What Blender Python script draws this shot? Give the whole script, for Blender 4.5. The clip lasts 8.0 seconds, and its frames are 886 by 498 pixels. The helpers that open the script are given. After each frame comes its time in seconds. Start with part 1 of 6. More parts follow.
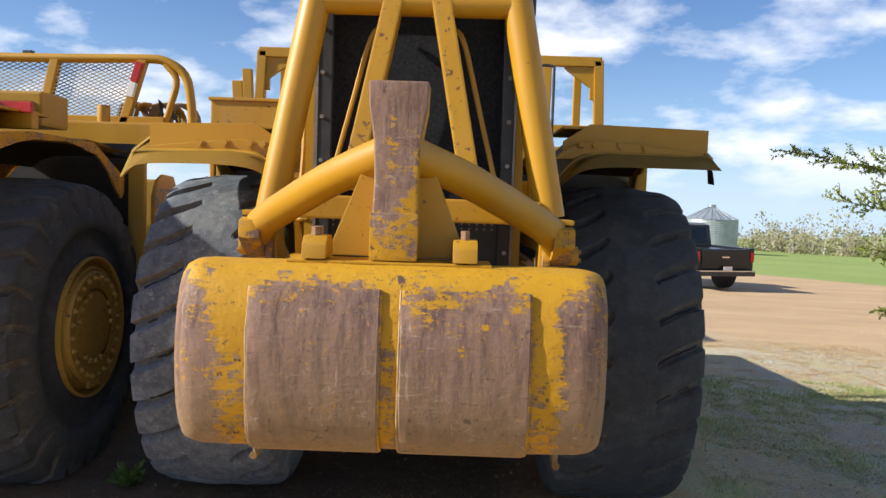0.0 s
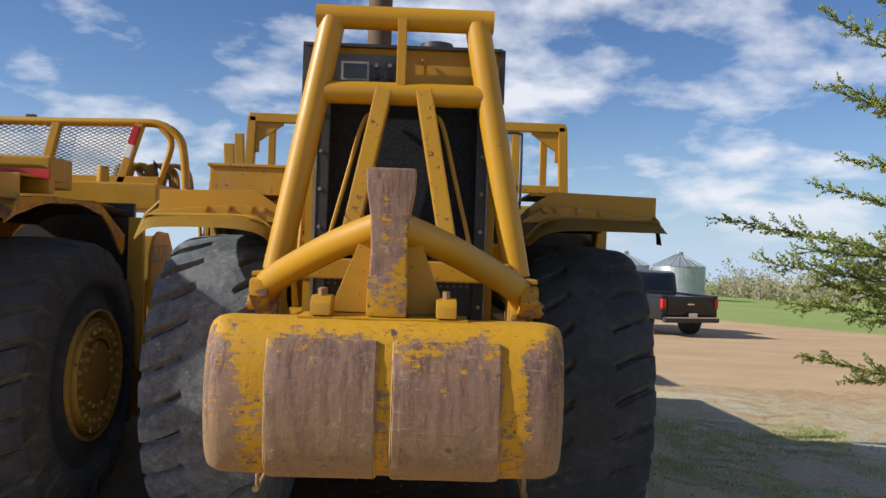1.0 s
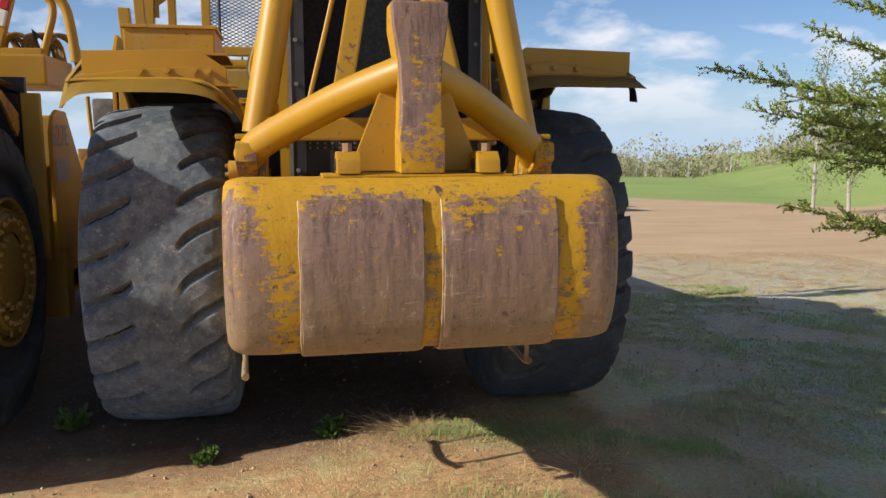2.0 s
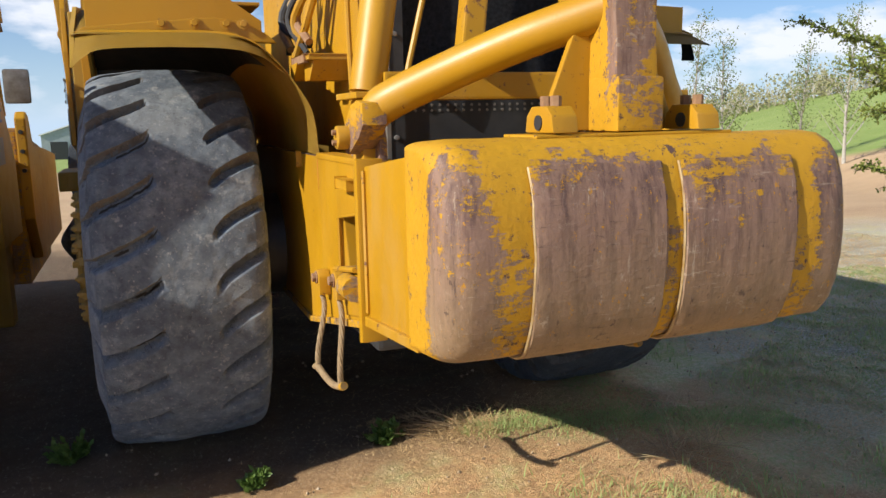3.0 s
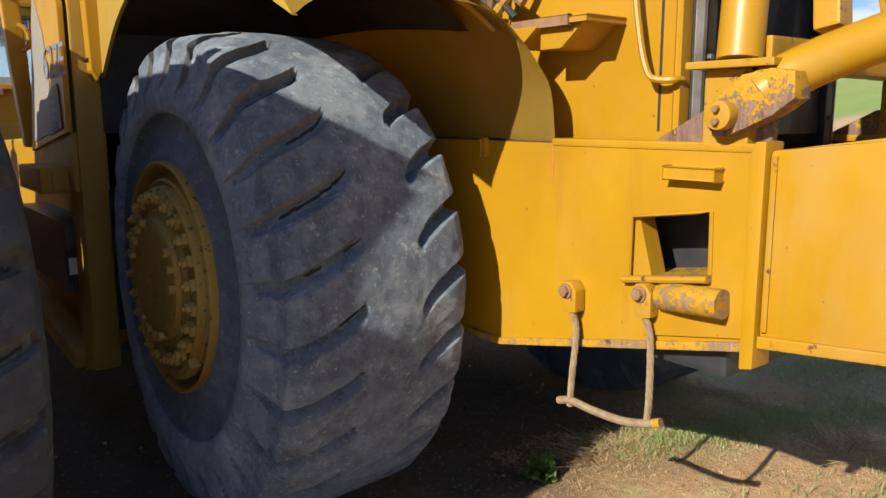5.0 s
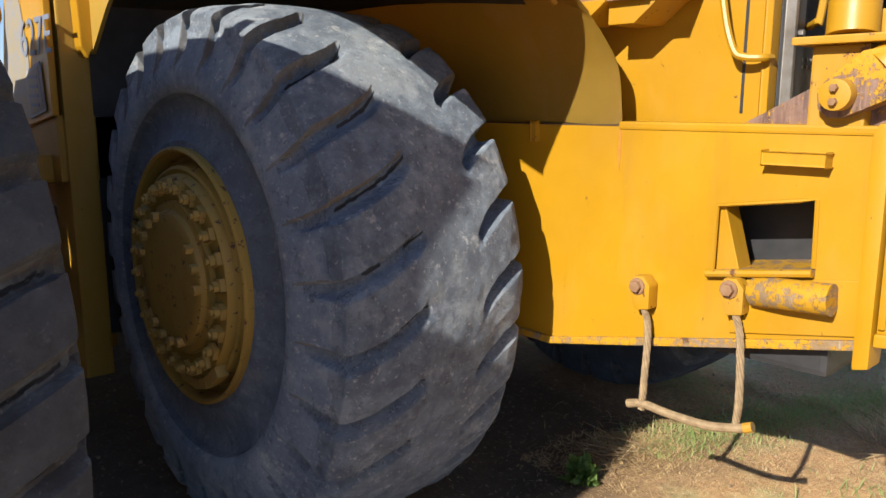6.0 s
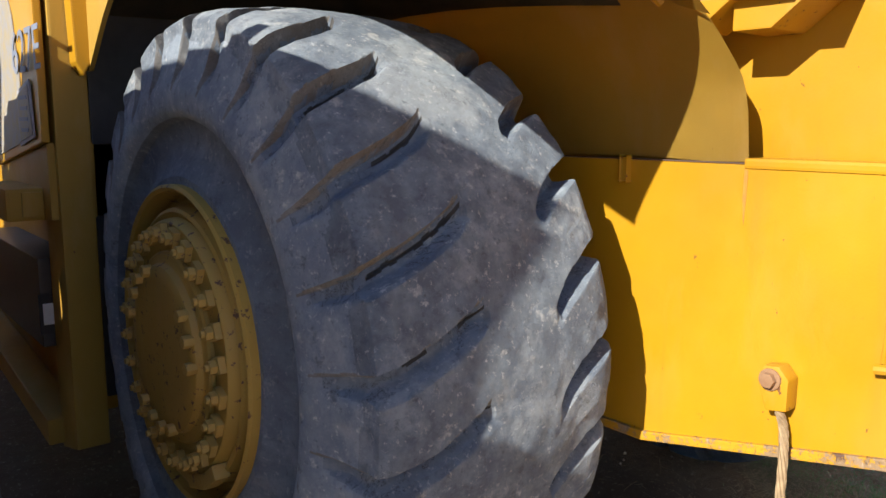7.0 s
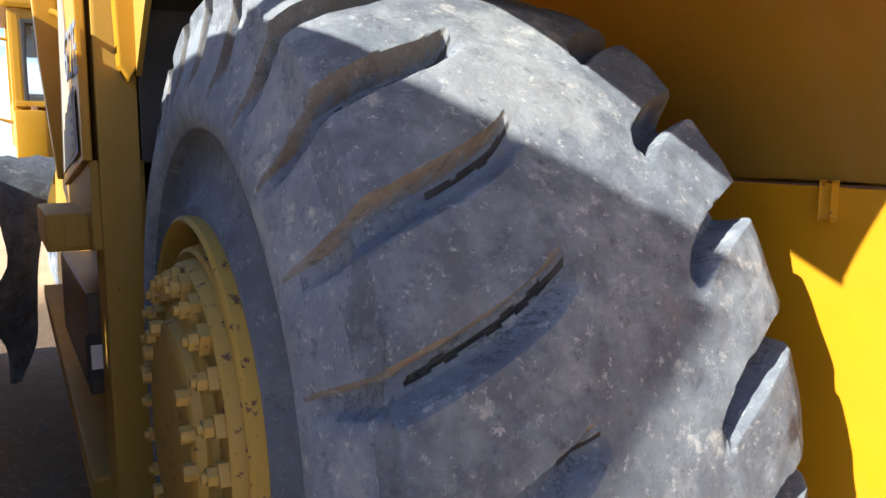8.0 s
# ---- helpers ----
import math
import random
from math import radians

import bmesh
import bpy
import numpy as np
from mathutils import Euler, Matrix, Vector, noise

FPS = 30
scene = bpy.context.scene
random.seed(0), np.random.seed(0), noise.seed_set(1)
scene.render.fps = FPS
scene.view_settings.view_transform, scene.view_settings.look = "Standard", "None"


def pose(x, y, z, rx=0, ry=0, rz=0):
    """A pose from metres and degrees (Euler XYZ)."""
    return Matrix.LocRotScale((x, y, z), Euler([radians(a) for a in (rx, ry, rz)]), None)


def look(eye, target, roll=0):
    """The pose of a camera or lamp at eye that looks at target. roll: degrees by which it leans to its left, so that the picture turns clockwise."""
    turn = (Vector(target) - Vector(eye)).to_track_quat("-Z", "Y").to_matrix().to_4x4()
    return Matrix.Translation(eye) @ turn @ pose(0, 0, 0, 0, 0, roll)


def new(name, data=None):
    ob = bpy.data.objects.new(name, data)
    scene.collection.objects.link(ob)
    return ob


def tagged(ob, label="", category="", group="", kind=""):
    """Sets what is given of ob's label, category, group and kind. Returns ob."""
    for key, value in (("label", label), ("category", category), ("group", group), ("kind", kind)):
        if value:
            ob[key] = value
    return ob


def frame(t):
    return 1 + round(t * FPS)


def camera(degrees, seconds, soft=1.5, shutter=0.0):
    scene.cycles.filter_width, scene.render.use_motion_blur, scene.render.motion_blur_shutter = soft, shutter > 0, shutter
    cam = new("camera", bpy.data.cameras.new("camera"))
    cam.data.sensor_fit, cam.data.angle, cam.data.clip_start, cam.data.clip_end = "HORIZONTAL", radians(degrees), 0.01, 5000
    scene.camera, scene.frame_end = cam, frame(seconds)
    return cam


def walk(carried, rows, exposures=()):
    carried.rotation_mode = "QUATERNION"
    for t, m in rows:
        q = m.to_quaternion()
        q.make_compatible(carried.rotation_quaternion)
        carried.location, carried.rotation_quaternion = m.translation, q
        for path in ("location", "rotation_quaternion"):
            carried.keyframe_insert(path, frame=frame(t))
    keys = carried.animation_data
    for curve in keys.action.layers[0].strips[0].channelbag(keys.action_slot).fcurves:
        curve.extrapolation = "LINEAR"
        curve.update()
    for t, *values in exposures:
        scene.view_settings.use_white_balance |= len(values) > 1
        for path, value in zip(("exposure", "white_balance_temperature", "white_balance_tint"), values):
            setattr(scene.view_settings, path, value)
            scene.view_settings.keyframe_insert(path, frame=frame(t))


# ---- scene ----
cam = camera(59.5, 8.0)
PATH = [
    (0, (-0.006, 0.15, 1.885), (-0.027, 2.146, 1.765), 1.9),
    (0.5, (-0.083, -0.165, 1.957), (-0.076, 1.835, 1.948), 1.3),
    (1, (-0.053, -0.382, 1.96), (-0.006, 1.618, 1.962), 1.9),
    (1.5, (-0.307, -0.309, 1.888), (-0.155, 1.681, 1.768), 1.5),
    (1.7, (-0.446, -0.206, 1.849), (-0.201, 1.768, 1.64), 0.9),
    (2.8, (-1.382, 0.604, 1.739), (-0.714, 2.46, 1.406), -1.3),
    (3, (-1.587, 0.763, 1.735), (-0.87, 2.6, 1.401), -1.1),
    (3.5, (-1.985, 1.214, 1.709), (-1.138, 2.998, 1.393), -0.4),
    (4, (-2.406, 1.587, 1.714), (-1.426, 3.304, 1.411), 0.1),
    (4.5, (-2.656, 1.925, 1.699), (-1.545, 3.557, 1.381), 0.0),
    (5, (-2.918, 2.226, 1.671), (-1.697, 3.774, 1.334), -0.2),
    (5.2, (-3.0, 2.318, 1.675), (-1.743, 3.834, 1.33), -0.2),
    (6.3, (-3.07, 2.826, 1.641), (-1.734, 4.268, 1.273), 0.0),
    (6.5, (-3.013, 2.935, 1.647), (-1.689, 4.389, 1.287), 0.1),
    (7, (-2.693, 3.182, 1.665), (-1.432, 4.703, 1.355), 0.3),
    (7.5, (-2.417, 3.462, 1.677), (-1.276, 5.086, 1.43), 0.1),
    (8, (-2.22, 3.668, 1.658), (-1.233, 5.386, 1.387), 0.1),
]
EXPOSURES = [(0.0, 0.68), (0.5, 0.42), (1.0, 0.30), (1.7, 0.30), (2.8, 0.50), (3.5, 0.46), (4.5, 0.42), (5.2, 0.52), (6.5, 0.84), (7.0, 1.0), (7.5, 1.27), (8.0, 1.62)]
walk(cam, [(t, look(eye, target, roll)) for t, eye, target, roll in PATH], EXPOSURES)

# ---------------------------------------------------------------- light
SUN = Vector((-1.09, -0.24, 0.645)).normalized()
sun = new("sun", bpy.data.lights.new("sun", "SUN"))
sun.data.energy, sun.data.angle, sun.data.color = 5.0, radians(0.6), (1.0, 0.94, 0.82)
sun.matrix_world = look((0, 0, 30), tuple(Vector((0, 0, 30)) - SUN))

world = bpy.data.worlds.new("sky")
scene.world = world
world.use_nodes = True


def N(tree, kind, **kw):
    n = tree.nodes.new(kind)
    for k, v in kw.items():
        n.inputs[k].default_value = v
    return n


def build_sky():
    t = world.node_tree
    t.nodes.clear()
    out = t.nodes.new("ShaderNodeOutputWorld")
    bg = N(t, "ShaderNodeBackground", Strength=0.050)
    sky = t.nodes.new("ShaderNodeTexSky")
    sky.sky_type, sky.sun_disc = "NISHITA", False
    sky.sun_elevation = math.asin(SUN.z)
    sky.sun_rotation = math.atan2(SUN.x, SUN.y)
    sky.air_density, sky.dust_density, sky.ozone_density = 1.0, 0.0, 3.0
    co = t.nodes.new("ShaderNodeTexCoord")
    sep = t.nodes.new("ShaderNodeSeparateXYZ")
    t.links.new(co.outputs["Generated"], sep.inputs[0])

    def m(op, a, b=None):
        n = t.nodes.new("ShaderNodeMath")
        n.operation = op
        for i, v in enumerate((a, b)):
            if v is None:
                continue
            if isinstance(v, (int, float)):
                n.inputs[i].default_value = v
            else:
                t.links.new(v, n.inputs[i])
        return n.outputs[0]
    zz = m("ADD", m("MAXIMUM", sep.outputs[2], 0.0), 0.30)
    cx, cy = m("DIVIDE", sep.outputs[0], zz), m("DIVIDE", sep.outputs[1], zz)
    comb = t.nodes.new("ShaderNodeCombineXYZ")
    t.links.new(cx, comb.inputs[0])
    t.links.new(cy, comb.inputs[1])
    n1 = N(t, "ShaderNodeTexNoise", Scale=2.9, Detail=10.0, Roughness=0.55, Distortion=0.1)
    n2 = N(t, "ShaderNodeTexNoise", Scale=0.9, Detail=2.0)
    for n in (n1, n2):
        t.links.new(comb.outputs[0], n.inputs["Vector"])
    s = m("ADD", n1.outputs["Fac"], m("MULTIPLY", m("SUBTRACT", n2.outputs["Fac"], 0.5), 0.55))
    ramp = t.nodes.new("ShaderNodeValToRGB")
    ramp.color_ramp.elements[0].position, ramp.color_ramp.elements[1].position = 0.455, 0.63
    t.links.new(s, ramp.inputs[0])
    fade = m("MULTIPLY", ramp.outputs[0], m("MINIMUM", m("MULTIPLY", m("MAXIMUM", sep.outputs[2], 0.0), 14.0), 0.92))
    # the clouds thin out towards the zenith
    fade = m("MULTIPLY", fade, m("MINIMUM", m("MULTIPLY", m("SUBTRACT", 0.82, sep.outputs[2]), 3.0), 1.0))
    fade = m("MAXIMUM", fade, 0.0)
    mix = t.nodes.new("ShaderNodeMix")
    mix.data_type = "RGBA"
    t.links.new(fade, mix.inputs[0])
    tint = t.nodes.new("ShaderNodeMix")
    tint.data_type, tint.blend_type = "RGBA", "MULTIPLY"
    tint.inputs[0].default_value = 1.0
    t.links.new(sky.outputs[0], tint.inputs[6])
    tint.inputs[7].default_value = (0.92, 1.20, 1.62, 1)
    haze = t.nodes.new("ShaderNodeMix")
    haze.data_type = "RGBA"
    t.links.new(m("POWER", 2.718, m("MULTIPLY", m("MAXIMUM", sep.outputs[2], 0.0), -11.0)), haze.inputs[0])
    t.links.new(tint.outputs[2], haze.inputs[6])
    haze.inputs[7].default_value = (8.5, 10.8, 13.5, 1)
    t.links.new(haze.outputs[2], mix.inputs[6])
    mix.inputs[7].default_value = (13.8, 14.2, 15.4, 1)
    t.links.new(mix.outputs[2], bg.inputs[0])
    t.links.new(bg.outputs[0], out.inputs[0])


build_sky()

# ---------------------------------------------------------------- materials


class Mat:
    """A small wrapper for procedural materials."""

    def __init__(self, name, rough=0.6, metal=0.0):
        self.m = bpy.data.materials.new(name)
        self.m.use_nodes = True
        self.t = self.m.node_tree
        self.b = self.t.nodes["Principled BSDF"]
        self.b.inputs["Roughness"].default_value = rough
        self.b.inputs["Metallic"].default_value = metal
        self.co = self.t.nodes.new("ShaderNodeTexCoord")

    def link(self, a, b):
        self.t.links.new(a, b)

    def noise(self, scale, detail=4.0, rough=0.55, stretch=(1, 1, 1), dist=0.0, seed=0.0):
        mp = self.t.nodes.new("ShaderNodeMapping")
        mp.inputs["Scale"].default_value = stretch
        mp.inputs["Location"].default_value = (seed, seed * 1.7, seed * 0.6)
        self.link(self.co.outputs["Object"], mp.inputs[0])
        n = N(self.t, "ShaderNodeTexNoise", Scale=scale, Detail=detail, Roughness=rough, Distortion=dist)
        self.link(mp.outputs[0], n.inputs["Vector"])
        return n.outputs["Fac"]

    def ramp(self, fac, lo, hi):
        r = self.t.nodes.new("ShaderNodeMapRange")
        r.inputs[1].default_value, r.inputs[2].default_value = lo, hi
        self.link(fac, r.inputs[0])
        return r.outputs[0]

    def math(self, op, a, b=0.0):
        n = self.t.nodes.new("ShaderNodeMath")
        n.operation = op
        for i, v in enumerate((a, b)):
            if isinstance(v, (int, float)):
                n.inputs[i].default_value = v
            else:
                self.link(v, n.inputs[i])
        return n.outputs[0]

    def axis(self, i):
        s = self.t.nodes.new("ShaderNodeSeparateXYZ")
        self.link(self.co.outputs["Object"], s.inputs[0])
        return s.outputs[i]

    def mix(self, fac, a, b):
        n = self.t.nodes.new("ShaderNodeMix")
        n.data_type = "RGBA"
        if isinstance(fac, (int, float)):
            n.inputs[0].default_value = fac
        else:
            self.link(fac, n.inputs[0])
        for i, v in ((6, a), (7, b)):
            if isinstance(v, tuple):
                n.inputs[i].default_value = (*v, 1)
            else:
                self.link(v, n.inputs[i])
        return n.outputs[2]

    def color(self, c):
        if isinstance(c, tuple):
            self.b.inputs["Base Color"].default_value = (*c, 1)
        else:
            self.link(c, self.b.inputs["Base Color"])
        return self

    def rough(self, fac):
        self.link(fac, self.b.inputs["Roughness"])
        return self

    def bump(self, fac, depth, strength=0.6):
        n = N(self.t, "ShaderNodeBump", Strength=strength, Distance=depth)
        self.link(fac, n.inputs["Height"])
        old = self.b.inputs["Normal"].links
        if old:
            self.link(old[0].from_socket, n.inputs["Normal"])
        self.link(n.outputs[0], self.b.inputs["Normal"])
        return self


YEL, YEL2, RUST, PRIM = (0.445, 0.232, 0.006), (0.375, 0.188, 0.006), (0.13, 0.055, 0.028), (0.235, 0.145, 0.118)


def paint(name, chips=0.68, base=YEL, dark=YEL2, worn=RUST, dust=0.18, rough=0.42):
    m = Mat(name, rough)
    a = m.mix(m.ramp(m.noise(1.7, 5, seed=3), 0.35, 0.7), base, dark)
    a = m.mix(m.math("MULTIPLY", m.ramp(m.noise(5.0, 6, 0.65, (1, 1, 0.35), seed=9), 0.5, 0.8), dust), a, (0.42, 0.27, 0.10))
    streak = m.ramp(m.noise(9, 4, 0.6, (1, 1, 0.10), seed=5), 0.60, 0.80)
    a = m.mix(m.math("MULTIPLY", streak, 0.30), a, (0.22, 0.11, 0.03))
    chip = m.ramp(m.noise(26, 7, 0.7, seed=2), chips, chips + 0.015)
    a = m.mix(chip, a, worn)
    m.color(a)
    m.rough(m.math("ADD", m.math("MULTIPLY", m.noise(7, 5), 0.30), rough - 0.13))
    m.bump(m.noise(130, 3), 0.0012, 0.25)
    m.bump(chip, 0.0010, -0.4)
    m.bump(m.noise(3.0, 2), 0.012, 0.18)
    return m.m


def chipped(name, level, zlo, zhi, slope, across=False, front=None):
    """Yellow paint scraped down to brown primer; more paint is left towards the top and beside the plates."""
    m = Mat(name, 0.55)
    z = m.ramp(m.axis(2), zlo, zhi)
    patch = m.math("ADD", m.math("ADD", m.math("MULTIPLY", m.noise(7.0, 14, 0.72, (1, 1, 0.55), dist=0.4, seed=4), 0.55), m.math("MULTIPLY", m.noise(30.0, 12, 0.80, (0.55, 1, 0.8), dist=0.3, seed=14), 0.55)), m.math("MULTIPLY", z, slope))
    if across:
        ax = m.math("ABSOLUTE", m.axis(0))
        near = m.math("SUBTRACT", m.ramp(m.math("ABSOLUTE", m.math("SUBTRACT", ax, 0.485)), 0.09, 0.03), m.math("MULTIPLY", m.ramp(ax, 0.55, 0.60), 0.2))
        gap = m.ramp(ax, 0.05, 0.03)
        top = m.ramp(m.math("ADD", m.axis(2), m.math("MULTIPLY", m.noise(20, 4), 0.02)), 1.60, 1.66)
        patch = m.math("ADD", patch, m.math("MULTIPLY", m.math("ADD", near, gap), 0.115))
        patch = m.math("ADD", patch, m.math("MULTIPLY", top, 0.10))
        patch = m.math("ADD", patch, m.math("MULTIPLY", m.ramp(m.axis(1), -2.77, -2.66), 0.4))
    if front:
        patch = m.math("ADD", patch, m.math("MULTIPLY", m.ramp(m.axis(1), front, front + 0.025), 0.22))
    scr = m.math("MULTIPLY", m.math("SUBTRACT", m.noise(64, 10, 0.8, (0.22, 0.5, 1), dist=0.3, seed=8), 0.5), 0.46)
    f = m.ramp(m.math("ADD", patch, scr), level, level + 0.018)
    y = m.mix(m.noise(6, 6), (0.51, 0.278, 0.014), (0.42, 0.215, 0.012))
    y = m.mix(m.ramp(m.noise(42, 9, 0.8, (0.5, 1, 0.7)), 0.585, 0.61), y, (0.11, 0.062, 0.042))
    y = m.mix(m.ramp(m.noise(13, 9, 0.75, (1, 1, 0.5), seed=61), 0.625, 0.65), y, (0.10, 0.058, 0.045))
    b = m.mix(m.ramp(m.noise(9, 8, 0.7, (1, 1, 0.5), seed=6), 0.3, 0.7), PRIM, (0.24, 0.145, 0.098))
    b = m.mix(m.ramp(m.noise(26, 9, 0.78, (1, 1, 0.10), seed=1), 0.45, 0.63), b, (0.108, 0.064, 0.056))
    low = m.math("SUBTRACT", 1.0, m.ramp(m.math("ADD", m.axis(2), m.math("MULTIPLY", m.noise(6, 9, 0.75, (1, 1, 0.2)), 0.45)), 1.34, 1.70))
    b = m.mix(m.math("MULTIPLY", low, 0.6), b, (0.29, 0.205, 0.105))
    rare = m.ramp(m.noise(5, 5, 0.7, seed=41), 0.42, 0.62)
    for sc, st, sd, k in ((70, (0.12, 1, 1), 1.0, 0.55), (55, (1, 1, 0.10), 5.0, 0.6), (38, (0.5, 1, 0.5), 9.0, 0.5)):
        b = m.mix(m.math("MULTIPLY", m.math("MULTIPLY", m.ramp(m.noise(sc, 5, 0.78, st, dist=0.3, seed=sd), 0.60, 0.66), rare), k), b, (0.46, 0.38, 0.29))
        b = m.mix(m.math("MULTIPLY", m.ramp(m.noise(sc * 0.8, 5, 0.78, st, seed=sd + 20), 0.62, 0.67), 0.65), b, (0.05, 0.032, 0.032))
    fleck = m.ramp(m.math("ADD", m.noise(48, 9, 0.8, (0.6, 1, 0.5), seed=31), m.math("MULTIPLY", z, 0.03)), 0.612, 0.632)
    b = m.mix(fleck, b, (0.46, 0.22, 0.013))
    m.color(m.mix(f, b, y))
    m.rough(m.math("ADD", m.math("MULTIPLY", m.noise(12, 6), 0.35), 0.45))
    m.b.inputs["Specular IOR Level"].default_value = 0.3
    m.bump(m.noise(80, 6, 0.7), 0.0025, 0.4)
    m.bump(f, 0.0018, 0.5)
    m.bump(m.noise(60, 5, 0.7, (0.15, 1, 1), seed=4), 0.003, 0.5)
    m.bump(m.ramp(m.noise(30, 7, 0.8, (0.5, 1, 0.4), seed=17), 0.60, 0.66), 0.006, -0.9)
    m.bump(m.noise(9, 4, 0.6), 0.02, 0.35)
    return m.m


def rubber_mat(name, dust=1.0, tint=None, cracks=0.54, tone=1.0, wide=0.0035):
    m = Mat(name, 0.8)
    m.b.inputs["Diffuse Roughness"].default_value = 0.9
    a = m.mix(m.ramp(m.noise(2.2, 4, 0.5), 0.3, 0.7), tuple(v * tone for v in (0.098, 0.121, 0.162)), tuple(v * tone for v in (0.132, 0.157, 0.198)))
    if tint:
        a = m.mix(0.75, a, tint)
    film = m.ramp(m.noise(13, 10, 0.72, seed=3), 0.42, 0.66)
    a = m.mix(m.math("MULTIPLY", film, 0.58 * dust), a, (0.262, 0.312, 0.352))
    worn = m.ramp(m.noise(3.1, 9, 0.70, seed=33), 0.52, 0.60)
    a = m.mix(m.math("MULTIPLY", worn, 0.50 * dust), a, (0.335, 0.362, 0.382))
    scuff = m.ramp(m.noise(48, 8, 0.80, seed=7), 0.57, 0.64)
    a = m.mix(m.math("MULTIPLY", scuff, 0.70 * dust), a, (0.50, 0.50, 0.49))
    patch = m.math("MULTIPLY", m.ramp(m.noise(8, 8, 0.7, seed=21), 0.60, 0.64), m.ramp(m.noise(60, 5, 0.7, seed=4), 0.35, 0.6))
    a = m.mix(m.math("MULTIPLY", patch, 0.7 * dust), a, (0.46, 0.46, 0.44))
    a = m.mix(m.math("MULTIPLY", m.ramp(m.noise(26, 8, 0.78, seed=12), 0.57, 0.65), 0.6), a, (0.040, 0.045, 0.058))
    a = m.mix(m.math("MULTIPLY", m.ramp(m.noise(4.3, 7, 0.65, seed=15), 0.63, 0.74), 0.25), a, (0.24, 0.19, 0.13))
    cut = m.math("SUBTRACT", 1.0, m.ramp(m.math("ABSOLUTE", m.math("SUBTRACT", m.noise(6, 9, 0.78, dist=0.4, seed=2), 0.5)), 0.0, wide))
    cut = m.math("MULTIPLY", cut, m.ramp(m.noise(3.3, 3, seed=51), cracks, cracks + 0.06))
    a = m.mix(cut, a, (0.015, 0.016, 0.02))
    m.color(a)
    m.bump(m.noise(70, 9, 0.8), 0.007, 0.6)
    m.bump(cut, 0.008, -0.8)
    m.bump(m.noise(18, 6, 0.65), 0.012, 0.45)
    m.bump(m.noise(5, 3), 0.02, 0.3)
    return m.m


def plain(name, c, c2=None, rough=0.6, metal=0.0, scale=12, bump=0.0015):
    m = Mat(name, rough, metal)
    m.color(m.mix(m.ramp(m.noise(scale, 6, 0.6), 0.3, 0.7), c, c2 or tuple(v * 0.65 for v in c)))
    m.bump(m.noise(scale * 7, 5, 0.6), bump, 0.4)
    return m.m


M_YEL = paint("yellow_paint")
M_YELW = paint("weathered_yellow_paint", 0.62, dust=0.6, rough=0.5)
M_DUSTY = paint("dusty_yellow_paint", 0.70, (0.42, 0.255, 0.03), (0.33, 0.20, 0.03), dust=0.8, rough=0.6)
M_BLOCK = chipped("scraped_block_paint", 0.655, 1.08, 1.68, 0.10, True)
M_PLATE = chipped("scraped_plate_paint", 0.685, 1.36, 1.62, 0.125)
M_POST = chipped("scraped_post_paint", 0.64, 2.2, 1.65, 0.16, False, -2.648)
M_RUSTY = chipped("rusty_yellow_paint", 0.555, 0.0, 3.0, 0.05)
M_BEAD = plain("scuffed_weld", (0.42, 0.33, 0.20), (0.30, 0.18, 0.05), 0.5, 0.2, 30)
M_WING_SHADE = plain("wing_shade_brown", (0.055, 0.042, 0.028), (0.09, 0.065, 0.04), 0.95, 0, 9, 0.01)
M_RUSTRUN = plain("rust_run", (0.38, 0.15, 0.03), (0.46, 0.20, 0.02), 0.6, 0, 30)
M_LUG = chipped("rusty_lug_paint", 0.615, 1.58, 1.85, 0.16)
M_DARKRUST = plain("sooty_rust", (0.075, 0.05, 0.04), (0.12, 0.075, 0.05), 0.8, 0.2, 12)
M_NUT = paint("dusty_nut_paint", 0.60, (0.46, 0.31, 0.08), (0.34, 0.22, 0.06), (0.16, 0.10, 0.06), 0.6, 0.6)
M_RIM = paint("dirty_rim_paint", 0.60, (0.44, 0.285, 0.055), (0.33, 0.205, 0.045), (0.12, 0.065, 0.04), 0.45, 0.65)
M_BRACE = paint("worn_brace_paint", 0.60, dust=0.5, rough=0.45)
M_ARM = paint("scuffed_yellow_paint", 0.685, dust=0.45, rough=0.42)
M_NOTICE = plain("bleached_notice", (0.34, 0.34, 0.37), (0.26, 0.26, 0.29), 0.6, 0, 30)
M_TYRE = rubber_mat("dusty_tyre_rubber", 0.80, tone=0.80)
M_GROOVE = rubber_mat("cracked_groove_rubber", 0.5, (0.105, 0.135, 0.185), 0.36, wide=0.011)
M_LIP = rubber_mat("earth_stained_rubber", 0.5, (0.135, 0.112, 0.090), 0.45)
# darkened copies of tread and groove rubber, with the wheels' shade in their colour
M_TYRE_SHADE = rubber_mat("shaded_tyre_rubber", 0.12, tone=0.30)
M_GROOVE_SHADE = rubber_mat("shaded_groove_rubber", 0.3, (0.060, 0.050, 0.042), tone=0.5)
M_SIDE = rubber_mat("dusty_sidewall_rubber", 1.0, tone=1.25)
M_TYREIN = rubber_mat("inner_ring_rubber", 0.45, tone=0.85)
M_BLACK = plain("black_rubber", (0.022, 0.022, 0.024), (0.04, 0.04, 0.042), 0.7)
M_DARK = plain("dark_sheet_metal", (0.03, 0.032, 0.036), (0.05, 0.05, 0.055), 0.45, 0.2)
M_STEEL = plain("bare_steel", (0.36, 0.35, 0.34), (0.20, 0.18, 0.16), 0.45, 0.7)
M_CABLE = plain("rusted_wire_rope", (0.37, 0.27, 0.155), (0.22, 0.15, 0.085), 0.75, 0.2, 40)
